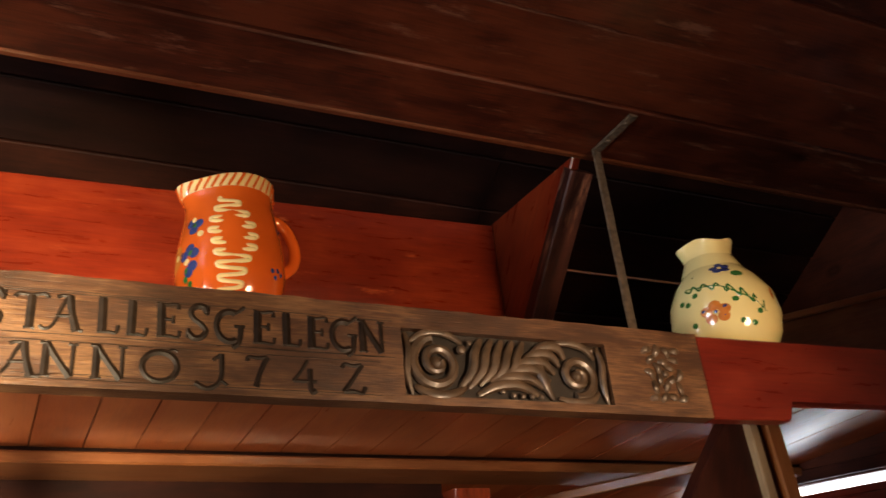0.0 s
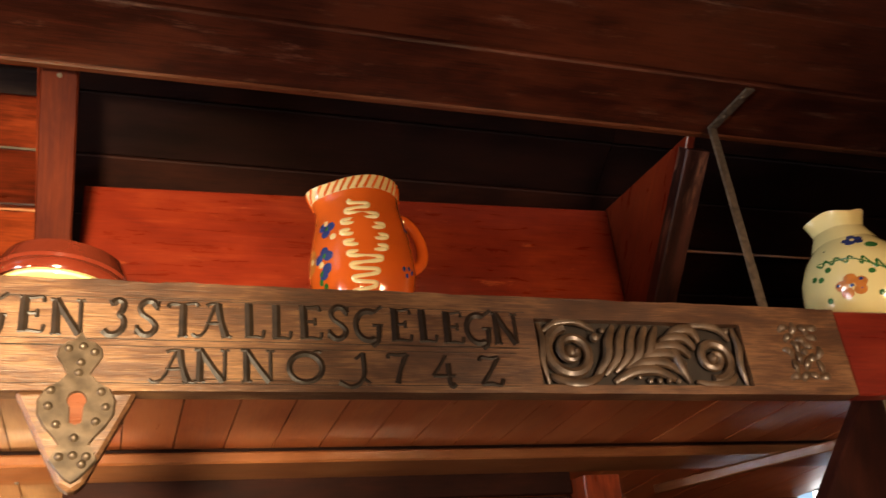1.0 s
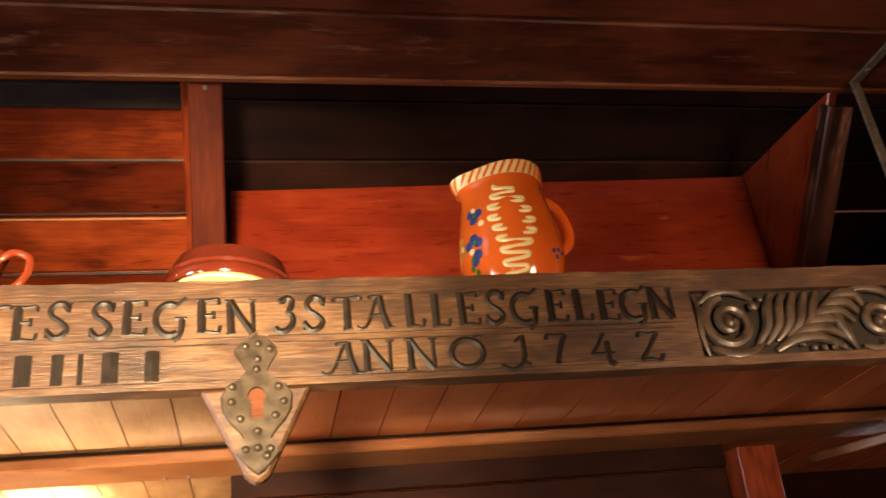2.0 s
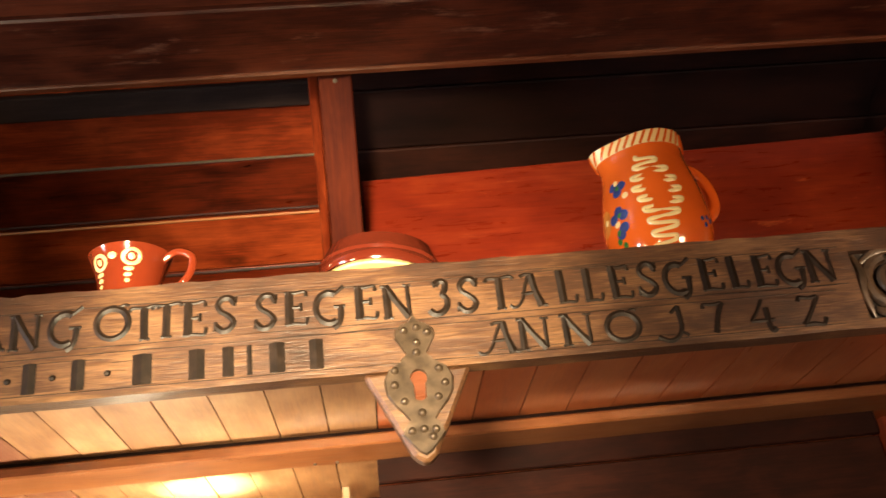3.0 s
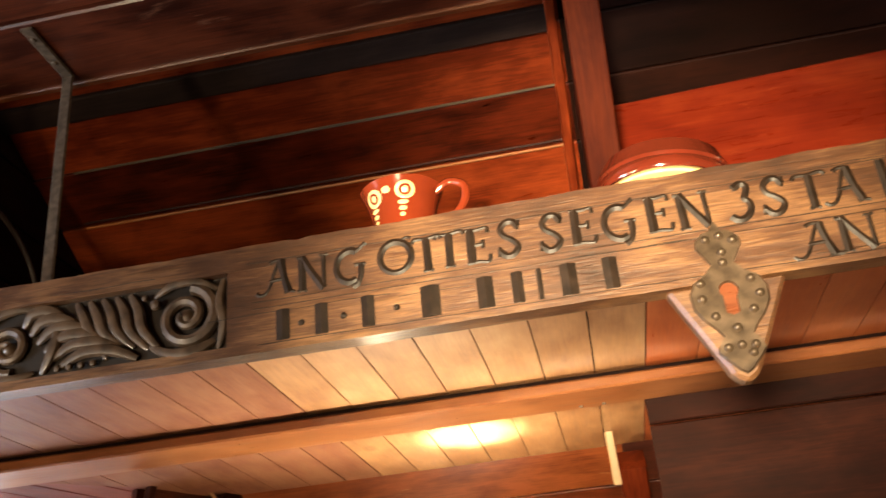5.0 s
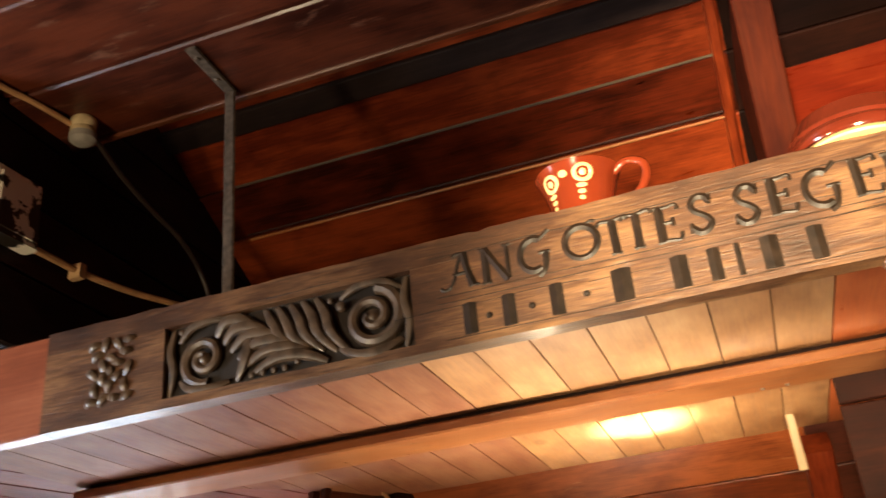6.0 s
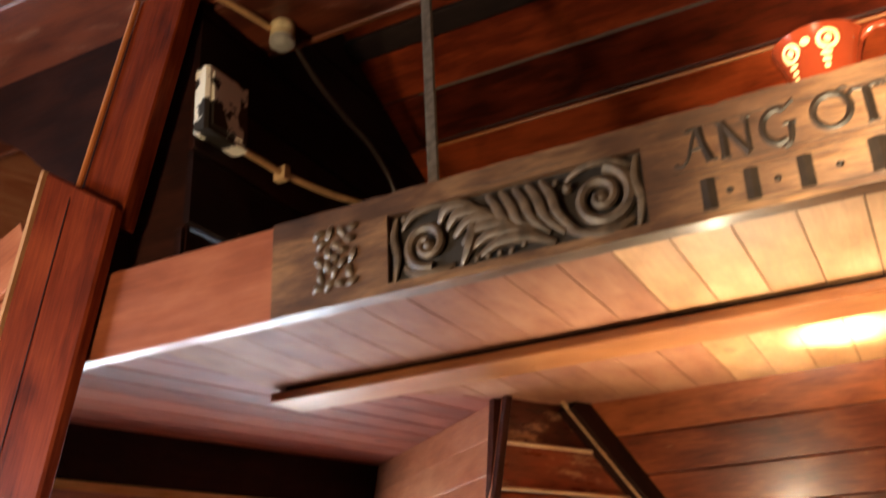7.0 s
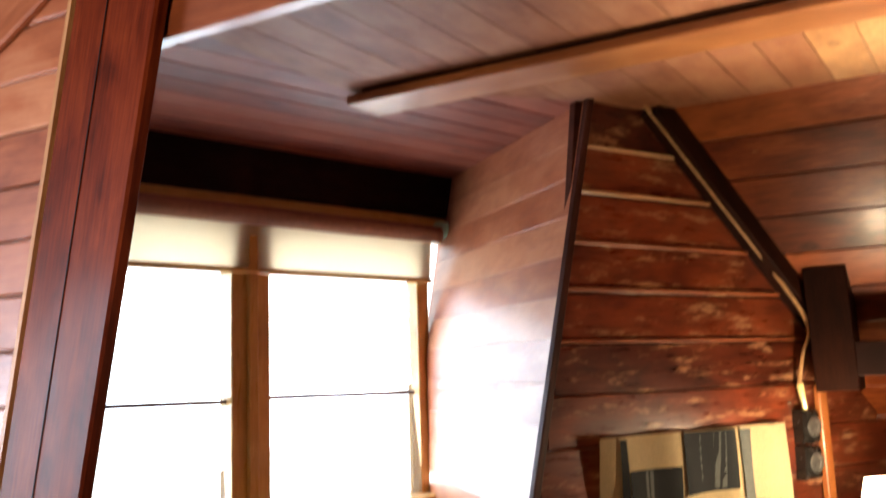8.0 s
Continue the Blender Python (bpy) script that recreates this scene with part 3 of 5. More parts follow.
blind = thing("roller_blind", "pale rolled-up blind above the window panes", "blind", (0, 0, 0))
a, b = wp(0.16, 2.235, 0.09), wp(2.9, 2.245, 0.09)
part("roll", tube([a, b], 0.042, 20), M_ROLL, blind, "mauve-brown roll", smooth=True)
part("cloth", prism([wp(0.2, 2.0, 0.06), wp(2.8, 2.0, 0.06), wp(2.8, 2.21, 0.075), wp(0.2, 2.21, 0.075)], into, 0.004), M_BLIND, blind)
part("bottom_bar", tube([wp(0.2, 2.0, 0.065), wp(2.8, 2.0, 0.065)], 0.014, 10), M_WINDOW, blind, "yellow wooden bottom bar", smooth=True)
part("end_cap", tube([wp(0.10, 2.26, 0.09), wp(0.16, 2.26, 0.09)], 0.045, 14), M_GREENCAP, blind, "pale green plastic bracket", smooth=True)
sky_card = part("backdrop", prism([wp(-1.5, -0.5, -0.9), wp(4.5, -0.5, -0.9), wp(4.5, 3.8, -0.9), wp(-1.5, 3.8, -0.9)], into, 0.01), M_SKYCARD)
tagged(sky_card, "plain bright sky outside the window", "sky", kind="structure")

# left of the post: partition and outer walls
part_wall = thing("wall_partition", "pale-lit board partition beside the post", "wall", kind="structure")
boarding(part_wall, (-4.3, 1.50, 0.0), (1, 0, 0), (0, 0, 1), range(0, 22), 0.125, lambda r: (max(0.0, (r * 0.125 - 1.75) * 2.1), 1.69 + 0.19 * (r * 0.125 - 2.4)), M_CHEEK)
part("backing", prism([(-4.3, 1.53, 0.0), (-3.08, 1.53, 0.0), (-2.61, 1.53, 2.5), (-4.3, 1.53, 1.70)], (0, 1, 0), 0.02), M_PLASTER, part_wall)
under(beam_between("rake_board", (-4.3, 1.488, 1.74), (-2.56, 1.488, 2.568), 0.15, 0.02, (0, 0, 1), M_CHEEK), part_wall)
wall_w = thing("wall_west", "rosy horizontal boards of the outer wall", "wall", kind="structure")
boarding(wall_w, (-3.52, 1.75, 2.05), WIN * -1, (0, 0, 1), range(0, 13), 0.15, lambda r: (-2.6, 0.48), M_CHEEK, gap=0.0006)
part("outer_wall", block(-5.3, -5.2, -3.2, 5.5, 0, 4.3), M_PLASTER, wall_w)
part("backing", block(-4.75, -4.65, -3.2, 2.4, 0, 3.3), M_PLASTER, wall_w)
upper = thing("wall_upper_gable", "near-black boards above the window bay", "wall", kind="structure")
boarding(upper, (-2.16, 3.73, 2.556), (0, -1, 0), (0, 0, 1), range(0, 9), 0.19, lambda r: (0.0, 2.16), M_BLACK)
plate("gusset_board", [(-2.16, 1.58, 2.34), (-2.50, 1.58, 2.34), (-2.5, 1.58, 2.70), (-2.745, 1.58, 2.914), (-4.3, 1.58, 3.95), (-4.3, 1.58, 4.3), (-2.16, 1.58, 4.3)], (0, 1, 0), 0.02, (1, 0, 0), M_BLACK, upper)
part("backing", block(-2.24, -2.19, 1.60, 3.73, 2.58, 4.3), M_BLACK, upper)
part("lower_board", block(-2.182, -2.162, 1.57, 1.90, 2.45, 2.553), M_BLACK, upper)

# right end of the room
east = thing("wall_east", "dark board wall with a bright window", "wall", kind="structure")
part("panel", block(3.40, 3.46, -3.2, 2.0, 0, 3.2), M_PLASTER, east)
part("return", block(2.9, 3.40, 1.97, 2.0, 0, 4.3), M_BLACK, east)
plate("upper_panel", [(2.9, 2.0, 2.366), (2.9, 5.4, 2.74), (2.9, 5.4, 4.3), (2.9, 2.0, 4.3)], (1, 0, 0), 0.05, (0, 1, 0.11), M_MAHOG, east)
plate("lower_panel", [(2.9, 2.0, 0), (2.9, 5.4, 0), (2.9, 5.4, 2.68), (2.9, 2.0, 2.316)], (1, 0, 0), 0.05, (0, 1, 0.11), M_REDEND, east)
win2 = thing("window_2", "bright window slit behind the beams", "window", kind="structure")
ob = beam_between("sill", (2.885, 2.0, 2.310), (2.885, 5.3, 2.668), 0.03, 0.02, (0, 0, 1), M_REDEND)
ob.parent = win2
ob = beam_between("head_batten", (2.885, 2.0, 2.40), (2.885, 5.3, 2.76), 0.05, 0.02, (0, 0, 1), M_MAHOG)
ob.parent = win2
tagged(part("backdrop", block(3.9, 3.92, 1.0, 4.8, 0.6, 3.2), M_SKYCARD), "plain bright sky outside the window", "sky", kind="structure")

# joist under the low ceiling
joist = thing("joist", "brown varnished joist under the low ceiling", "joist", kind="structure")
part("timber", block(-2.84, 2.88, 2.79, 2.985, 2.490, SOF - 0.014, 0.006), M_JOIST, joist)
# shade of the groove above the joist, put in as a near-black strip
part("shadow_strip", block(-2.78, 2.88, 2.80, 2.97, SOF - 0.0135, SOF - 0.002, 0.001), M_DARKBEAM, joist, "near-black strip for the shade in the groove")

jn = thing("nail_pair", "two dark nail heads in the joist", "nails", (-0.5, 2.96, 2.490))
for nx in (-0.548, -0.478):
    under(part("nail", lathe([(0.0004, 0), (0.007, 0), (0.005, -0.004), (0.0004, -0.006)], 8), M_IRON, None, "", pose(nx, 2.955, 2.4905)), jn)

# ---- rafters ----
raf = thing("rafter", "dark red rafter with an orange cover batten", "rafter", (-0.42, 3.5, 2.7))
def slope(x, z, off):
    return Vector((x, 6.28 - z - off, z - off))
ob = beam_between("timber", slope(-0.405, 1.2, 0.05), slope(-0.405, 2.52, 0.05), 0.10, 0.12, (1, 0, 0), M_POST)
under(ob, raf)
plate("wedge_board", [(-0.42, 1.90, 3.20), (-0.42, 2.50, 3.26), (-0.42, 2.60, 2.62), (-0.42, 2.38, 2.62)], (1, 0, 0), 0.05, (0, 1, -1), M_RAFTER, raf)
under(beam_between("front_strip", (-0.385, 1.885, 3.235), (-0.385, 2.40, 2.62), 0.085, 0.04, (1, 0, 0), M_RAFTER), raf)
under(beam_between("cover_batten", (-0.450, 2.10, loft_z(2.10) - 0.03), (-0.462, 2.95, loft_z(2.95) - 0.03), 0.030, 0.05, (1, 0, 0), M_RED), raf)
under(part("nail", lathe([(0.0004, 0), (0.008, 0), (0.006, 0.004), (0.0004, 0.006)], 8), M_IRON, None, "", Matrix.Translation((-0.385, 1.905, 3.185)) @ Matrix.Rotation(radians(130), 4, "X")), raf)
ob = beam_between("lath", (-0.475, 3.50, 2.66), (-0.47, 3.58, 2.36), 0.03, 0.02, (1, 0, 0), M_PALE)
under(ob, raf)
raf2 = thing("rafter", "dark red rafter with a wedge-shaped board", "rafter", (1.36, 3.0, 2.8))
GX = 1.33
plate("wedge_board", [(GX, 1.87, 3.19), (GX, 2.40, 3.235), (GX, 2.42, 2.66), (GX, 2.36, 2.66)], (1, 0, 0), 0.03, (0, 1, -1), M_REDPAINT, raf2)
ob = beam_between("front_strip", (GX + 0.03, 1.90, 3.155), (GX + 0.03, 2.40, 2.66), 0.08, 0.05, (1, 0, 0), M_STRIP)
under(ob, raf2)
ob = beam_between("timber", (1.405, 3.05, 1.5), (1.405, 2.97, 2.46), 0.14, 0.16, (1, 0, 0), M_RED)
under(ob, raf2)

board = tagged(plate("red_board", [(-0.334, 2.385, 2.575), (GX, 2.385, 2.575), (GX, 2.385, 3.225), (-0.334, 2.385, 3.178)], (0, 1, 0), 0.025, (1, 0, 0), M_REDPAINT), "smooth red painted board between two rafters", "board", kind="structure")
panel = thing("dark_panel", "dark mahogany panel of two boards under the joist", "panel", kind="structure")
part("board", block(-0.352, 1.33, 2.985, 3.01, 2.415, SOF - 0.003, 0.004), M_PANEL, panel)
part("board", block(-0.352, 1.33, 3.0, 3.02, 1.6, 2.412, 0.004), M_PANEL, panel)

# ---- post at the end of the beam ----
post = thing("post", "red-brown leaning timber post at the end of the beam", "post", (-2.6, 1.55, 0.0))
plate("lower_timber", [(-3.07, 1.462, 0.0), (-2.81, 1.462, 0.0), (-2.262, 1.462, 2.59), (-2.50, 1.462, 2.74)], (0, 1, 0), 0.035, (0.2, 0, 1), M_POST, post, "", 0.006)
plate("seam", [(-2.9485, 1.4612, 0.0), (-2.946, 1.4612, 0.0), (-2.406, 1.4612, 2.64), (-2.4085, 1.4612, 2.645)], (0, -1, 0), 0.0015, (0.2, 0, 1), M_BLACK, post, "dark seam", 0)
plate("pale_edge", [(-3.085, 1.456, 0.0), (-3.071, 1.456, 0.0), (-2.502, 1.456, 2.74), (-2.514, 1.456, 2.74)], (0, 1, 0), 0.05, (0.2, 0, 1), M_TAN, post, "pale edge strip", 0)
plate("upper_timber", [(-2.425, 1.49, 2.60), (-2.275, 1.49, 2.55), (-2.118, 1.49, 3.164), (-2.272, 1.49, 3.164)], (0, 1, 0), 0.05, (0.25, 0, 1), M_POST, post)
under(beam_between("edge_batten", (-2.43, 1.482, 2.60), (-2.277, 1.482, 3.16), 0.014, 0.014, (1, 0, 0), M_BATTEN), post)

# ---- carved beam ----
FACE = 1.50
BX0, BX1, BZ0, BZ1 = -1.85, 1.285, 2.25, 2.45
beam = thing("carved_beam", "weathered oak beam carved with two lines of lettering and scrolls", "beam", (-0.28, 1.52, 2.25))


def hewn(bm, x0, x1, z0, z1, y0, y1, top_rough=0.0, bottom_rough=0.0):
    """A strip of the beam with a slightly uneven face and worn edges."""
    nx = max(2, int((x1 - x0) / 0.02))
    cols = []
    for i in range(nx + 1):
        px = x0 + (x1 - x0) * i / nx
        t = noise.noise((px * 14, 3.1, 0)) * top_rough + min(0, noise.noise((px * 45, 7.7, 0)) + 0.25) * top_rough * 2
        b = noise.noise((px * 11, 9.4, 0)) * bottom_rough
        f = noise.noise((px * 6, z0 * 9, 2.0)) * 0.0012
        cols.append([bm.verts.new(v) for v in ((px, y0 + f, z0 + b), (px, y0 + f, z1 + t), (px, y1, z1 + t), (px, y1, z0 + b))])
    for p, q in zip(cols, cols[1:]):
        for j in range(4):
            k = (j + 1) % 4
            bm.faces.new((p[j], p[k], q[k], q[j]))
    bm.faces.new(cols[0])
    bm.faces.new(cols[-1][::-1])


PANELS = ((-1.585, -1.095), (0.548, 1.025))
PZ0, PZ1 = 2.268, 2.405
bm = bmesh.new()
hewn(bm, BX0, BX1, PZ1, BZ1, FACE, FACE + 0.04, top_rough=0.0035)
hewn(bm, BX0, BX1, BZ0, PZ0, FACE, FACE + 0.04, bottom_rough=0.001)
for a, b in ((BX0, PANELS[0][0]), (PANELS[0][1], PANELS[1][0]), (PANELS[1][1], BX1)):
    hewn(bm, a, b, PZ0, PZ1, FACE, FACE + 0.04)
under(part("plank", bm, M_OAK, None, "weathered brown oak plank"), beam)
# engraved guide lines along the lettering, and a few drying cracks
for gz, ga, gb in ((2.4155, -1.06, 0.53), (2.3405, -1.05, 0.53), (2.3285, -1.05, 0.50), (2.2630, -1.04, 0.50)):
    nn = 60
    under(part("guide_line", tube([(ga + (gb - ga) * q / nn, FACE - 0.0003, gz + 0.0012 * noise.noise((q * 0.21, gz * 50, 0))) for q in range(nn + 1)], 0.0008, 5), M_LETTER, None, "thin engraved line"), beam)
for i in range(8):
    cz, cx = random.uniform(2.256, 2.444), random.uniform(-1.8, 1.0)
    under(part("crack", tube([(cx + q * 0.04, FACE - 0.0002, cz + 0.0012 * math.sin(q * 1.7 + i)) for q in range(random.randint(4, 9))], 0.0007, 5), M_LETTER, None, "dark drying crack"), beam)
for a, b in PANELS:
    under(part("panel_ground", block(a, b, FACE + 0.016, FACE + 0.038, PZ0, PZ1, 0.0005), M_GROUND, None, "sunken ground of the scroll panel, darkened for the recess's shade"), beam)
under(part("shelf_board", block(-2.3, 3.2, FACE + 0.045, 1.77, 2.40, 2.43), M_MAHOG, None, "dark shelf board behind the plank"), beam)

# carved letters: strokes in a unit box, each (half width, points); u to the right, v up
def ring(cu, cv, ru, rv, a0, a1, k=14):
    return [(cu + ru * math.cos(radians(a0 + (a1 - a0) * i / k)), cv + rv * math.sin(radians(a0 + (a1 - a0) * i / k))) for i in range(k + 1)]


def foot(u, v, w=0.16):
    return (0.05, [(u - w, v), (u, v + (0.03 if v < 0.5 else -0.03)), (u + w, v)])


GLYPHS = {
    "A": [(0.055, [(0.50, 0.97), (0.34, 0.62), (0.22, 0.28), (0.06, 0.05), (-0.12, 0.02), (-0.20, 0.10)]), (0.115, [(0.56, 1.0), (0.64, 0.5), (0.78, 0.0)]), (0.05, [(0.20, 0.40), (0.68, 0.43)]), (0.06, [(0.22, 0.93), (0.36, 1.0), (0.60, 0.98)]), foot(0.80, 0.0)],
    "N": [(0.105, [(0.14, 0.0), (0.14, 1.0)]), (0.115, [(0.12, 1.0), (0.48, 0.48), (0.84, 0.0)]), (0.06, [(0.86, 0.02), (0.86, 1.0)]), foot(0.14, 0.0), foot(0.86, 1.0, 0.13), (0.05, [(-0.04, 1.0), (0.2, 0.98)])],
    "G": [(0.105, ring(0.48, 0.48, 0.42, 0.46, 62, 300)), (0.06, [(0.66, 0.90), (0.80, 0.98), (0.98, 1.12)]), (0.09, [(0.84, 0.50), (0.82, 0.20), (0.74, -0.02), (0.56, -0.14)]), (0.05, [(0.62, 0.50), (0.98, 0.50)])],
    "O": [(0.10, ring(0.5, 0.5, 0.42, 0.45, 75, 435, 20)), (0.05, [(0.62, 0.93), (0.80, 1.04), (0.92, 1.0)])],
    "T": [(0.105, [(0.5, 0.0), (0.5, 0.95)]), (0.06, [(-0.08, 0.86), (0.06, 0.96), (0.5, 0.95), (0.96, 1.0), (1.10, 0.90)]), foot(0.5, 0.0, 0.2)],
    "E": [(0.115, [(0.22, 0.0), (0.22, 1.0)]), (0.055, [(0.02, 0.98), (0.5, 0.96), (0.90, 1.0), (0.96, 0.84)]), (0.05, [(0.22, 0.52), (0.72, 0.52)]), (0.05, [(0.72, 0.40), (0.72, 0.64)]), (0.055, [(0.02, 0.01), (0.5, 0.03), (0.92, 0.0), (1.0, 0.20)])],
    "S": [(0.095, [(0.90, 0.80), (0.72, 0.97), (0.42, 0.98), (0.18, 0.80), (0.28, 0.60), (0.62, 0.44), (0.84, 0.24), (0.66, 0.04), (0.34, 0.0), (0.06, 0.16)]), (0.05, [(0.94, 1.0), (0.88, 0.72)]), (0.05, [(0.04, 0.0), (0.08, 0.28)])],
    "L": [(0.115, [(0.28, 0.0), (0.28, 1.0)]), (0.055, [(0.05, 0.01), (0.6, 0.02), (0.95, 0.0), (1.04, 0.22)]), foot(0.28, 1.0, 0.2)],
    "J": [(0.10, [(0.30, 0.86), (0.52, 0.98), (0.76, 0.90), (0.70, 0.66), (0.60, 0.56), (0.78, 0.42), (0.78, 0.18), (0.52, 0.0), (0.20, -0.02), (0.0, 0.10)]), (0.05, [(0.20, 0.98), (0.32, 0.80)])],
    "1": [(0.085, [(0.70, 1.02), (0.72, 0.6), (0.70, 0.30), (0.50, 0.02), (0.10, -0.10), (-0.35, 0.06)]), (0.05, [(0.36, 0.80), (0.70, 1.02)]), (0.05, [(0.62, 0.22), (0.95, 0.02)])],
    "7": [(0.07, [(0.08, 0.82), (0.14, 0.96), (0.5, 0.94), (0.92, 0.98)]), (0.09, [(0.92, 0.98), (0.62, 0.5), (0.42, 0.0)])],
    "4": [(0.06, [(0.62, 1.0), (0.34, 0.62), (0.04, 0.30)]), (0.06, [(0.04, 0.30), (0.95, 0.30)]), (0.095, [(0.70, 0.72), (0.70, 0.10), (0.78, -0.06), (0.92, 0.04)])],
    "Z": [(0.07, [(0.08, 0.84), (0.20, 0.98), (0.55, 0.93), (0.90, 0.98)]), (0.085, [(0.90, 0.98), (0.52, 0.5), (0.10, 0.04)]), (0.075, [(0.10, 0.04), (0.50, 0.08), (0.86, 0.02), (1.0, 0.24)])],
}


def letter(ch, cx, z, w, h):
    """One carved letter on the face of the beam, its strokes cut to a ridge."""
    bm = bmesh.new()
    lean = random.uniform(-0.03, 0.03)
    for half, pts in GLYPHS[ch]:
        p = [(cx + (u - 0.5 + lean * (v - 0.5)) * w, FACE - 0.0012, z + v * h) for u, v in pts]
        p = smooth_line(p, 3) if len(p) > 2 else p
        tube(p, half * h * 0.98, 4, 0.42, bm, (0, 1, 0), lambda k: 0.86 + 0.22 * abs(2 * k - 1))
    under(part("letter", bm, M_LETTER), beam)


WIDE = {"O": 0.064, "N": 0.053, "A": 0.058, "G": 0.056, "T": 0.044, "J": 0.040, "L": 0.034, "1": 0.040, "7": 0.040, "4": 0.044, "Z": 0.044}
LINE1 = "A-1.000 N-.940 G-.874 O-.795 T-.741 T-.703 E-.655 S-.602 S-.532 E-.480 G-.420 E-.357 N-.300 J-.224 S-.174 T-.116 A-.060 L.004 L.052 E.105 S.157 G.214 E.275 L.325 E.377 G.430 N.486"
for w in LINE1.split():
    letter(w[0], float(w[1:]), 2.349 + random.uniform(-0.002, 0.002), WIDE.get(w[0], 0.040), 0.063)
for w in "A-.124 N-.066 N.012 O.094 1.190 7.263 4.350 Z.442".split():
    letter(w[0], float(w[1:]), 2.265 + random.uniform(-0.002, 0.002), WIDE[w[0]] * 1.08, 0.058)
# a carved row that is kept as plain bars
for cx, w in ((-0.995, 0.044), (-0.928, 0.042), (-0.848, 0.042), (-0.742, 0.060), (-0.651, 0.050), (-0.598, 0.036), (-0.562, 0.016), (-0.515, 0.050), (-0.448, 0.044)):
    under(part("carved_bar", tube([(cx, FACE - 0.001, 2.266), (cx, FACE - 0.001, 2.320)], w * 0.27, 4, 0.35, None, (0, 1, 0)), M_LETTER, None, "dark carved bar"), beam)
for cx in (-0.963, -0.890, -0.800):
    under(part("dot", lathe([(0.0005, 0), (0.006, 0), (0.004, 0.003), (0.0005, 0.004)], 10), M_LETTER, None, "", Matrix.Translation((cx, FACE, 2.292)) @ Matrix.Rotation(radians(90), 4, "X")), beam)


def scroll(cx, cz, r, turns, a0, thick, flip=1):
    """A rolled leaf in relief."""
    pts = []
    steps = int(turns * 22)
    for i in range(steps + 1):
        k = i / steps
        a = a0 + flip * turns * 2 * math.pi * k
        rr = r * (1 - 0.86 * k)
        pts.append((cx + rr * math.cos(a), FACE + 0.013 - 0.010 * k, cz + rr * math.sin(a)))
    under(part("scroll", tube(pts, thick, 8, 0.9, up=(0, 1, 0), taper=lambda k: 1.05 - 0.5 * k), M_CARVE, smooth=True), beam)
    under(part("boss", lathe([(0.0005, 0), (r * 0.30, 0), (r * 0.24, 0.007), (r * 0.1, 0.011), (0.0005, 0.012)], 14), M_CARVE, None, "", Matrix.Translation((cx, FACE + 0.012, cz)) @ Matrix.Rotation(radians(90), 4, "X"), True), beam)


def leaf(pts, thick):
    pts = [(x, FACE + 0.012 - 0.006 * math.sin(math.pi * i / (len(pts) - 1)), z) for i, (x, z) in enumerate(pts)]
    under(part("leaf", tube(smooth_line(pts, 5), thick, 8, 0.8, up=(0, 1, 0), taper=lambda k: 0.25 + 0.85 * math.sin(math.pi * min(1, 0.12 + 0.8 * k))), M_CARVE, smooth=True), beam)


def scroll_panel(x0, x1, flip):
    """Acanthus scrolls: a large roll at one end, a small one at the other, fronds between."""
    def X(u):
        return x0 + (x1 - x0) * (u if not flip else 1 - u)
    f = -1 if flip else 1
    scroll(X(0.155), 2.338, 0.056, 1.8, radians(100 if not flip else 80), 0.0125, f)
    scroll(X(0.835), 2.330, 0.047, 1.6, radians(260 if not flip else 280), 0.0115, f)
    def V(v):
        return PZ0 + (PZ1 - PZ0) * v
    def frond(uv, thick):
        leaf([(X(u), V(v)) for u, v in uv], thick)
    for k in range(5):
        frond([(0.375 + 0.052 * k, 0.95), (0.335 + 0.052 * k, 0.70), (0.315 + 0.050 * k, 0.42 + 0.02 * k), (0.245 + 0.052 * k, 0.12 + 0.05 * k)], 0.0098)
    for k in range(6):
        frond([(0.335 + 0.056 * k, 0.07 + 0.135 * k), (0.43 + 0.050 * k, 0.22 + 0.135 * k), (0.54 + 0.042 * k, 0.24 + 0.130 * k), (0.635 + 0.030 * k, 0.10 + 0.125 * k)], 0.0108)
    frond([(0.66, 0.80), (0.645, 0.55), (0.665, 0.28), (0.70, 0.06)], 0.010)
    frond([(0.72, 0.95), (0.80, 0.99), (0.89, 0.93), (0.945, 0.76)], 0.0085)
    frond([(0.73, 0.09), (0.80, 0.03), (0.89, 0.07), (0.94, 0.22)], 0.0085)
    frond([(0.05, 0.16), (0.12, 0.04), (0.21, 0.05), (0.29, 0.20)], 0.010)
    frond([(0.045, 0.84), (0.12, 0.98), (0.21, 0.97), (0.28, 0.86)], 0.008)
    for k in range(4):
        u = 0.50 + 0.045 * k
        under(part("bead", lathe([(0.0005, 0), (0.0065, 0), (0.005, 0.005), (0.0005, 0.0065)], 10), M_CARVE, None, "", Matrix.Translation((X(u), FACE + 0.009, V(0.09))) @ Matrix.Rotation(radians(90), 4, "X"), True), beam)
    for u in (0.022, 0.968):
        frond([(u, 0.96), (u + 0.010, 0.66), (u - 0.004, 0.36), (u + 0.016, 0.04)], 0.008)
    for u, v, r in ((0.272, 0.74, 0.010), (0.315, 0.86, 0.006), (0.93, 0.90, 0.007), (0.45, 0.14, 0.006)):
        under(part("bead", lathe([(0.0005, 0), (r, 0), (r * 0.8, r * 0.7), (0.0005, r)], 12), M_CARVE, None, "", Matrix.Translation((X(u), FACE + 0.008, V(v))) @ Matrix.Rotation(radians(90), 4, "X"), True), beam)


scroll_panel(*PANELS[1], False)
scroll_panel(*PANELS[0], True)


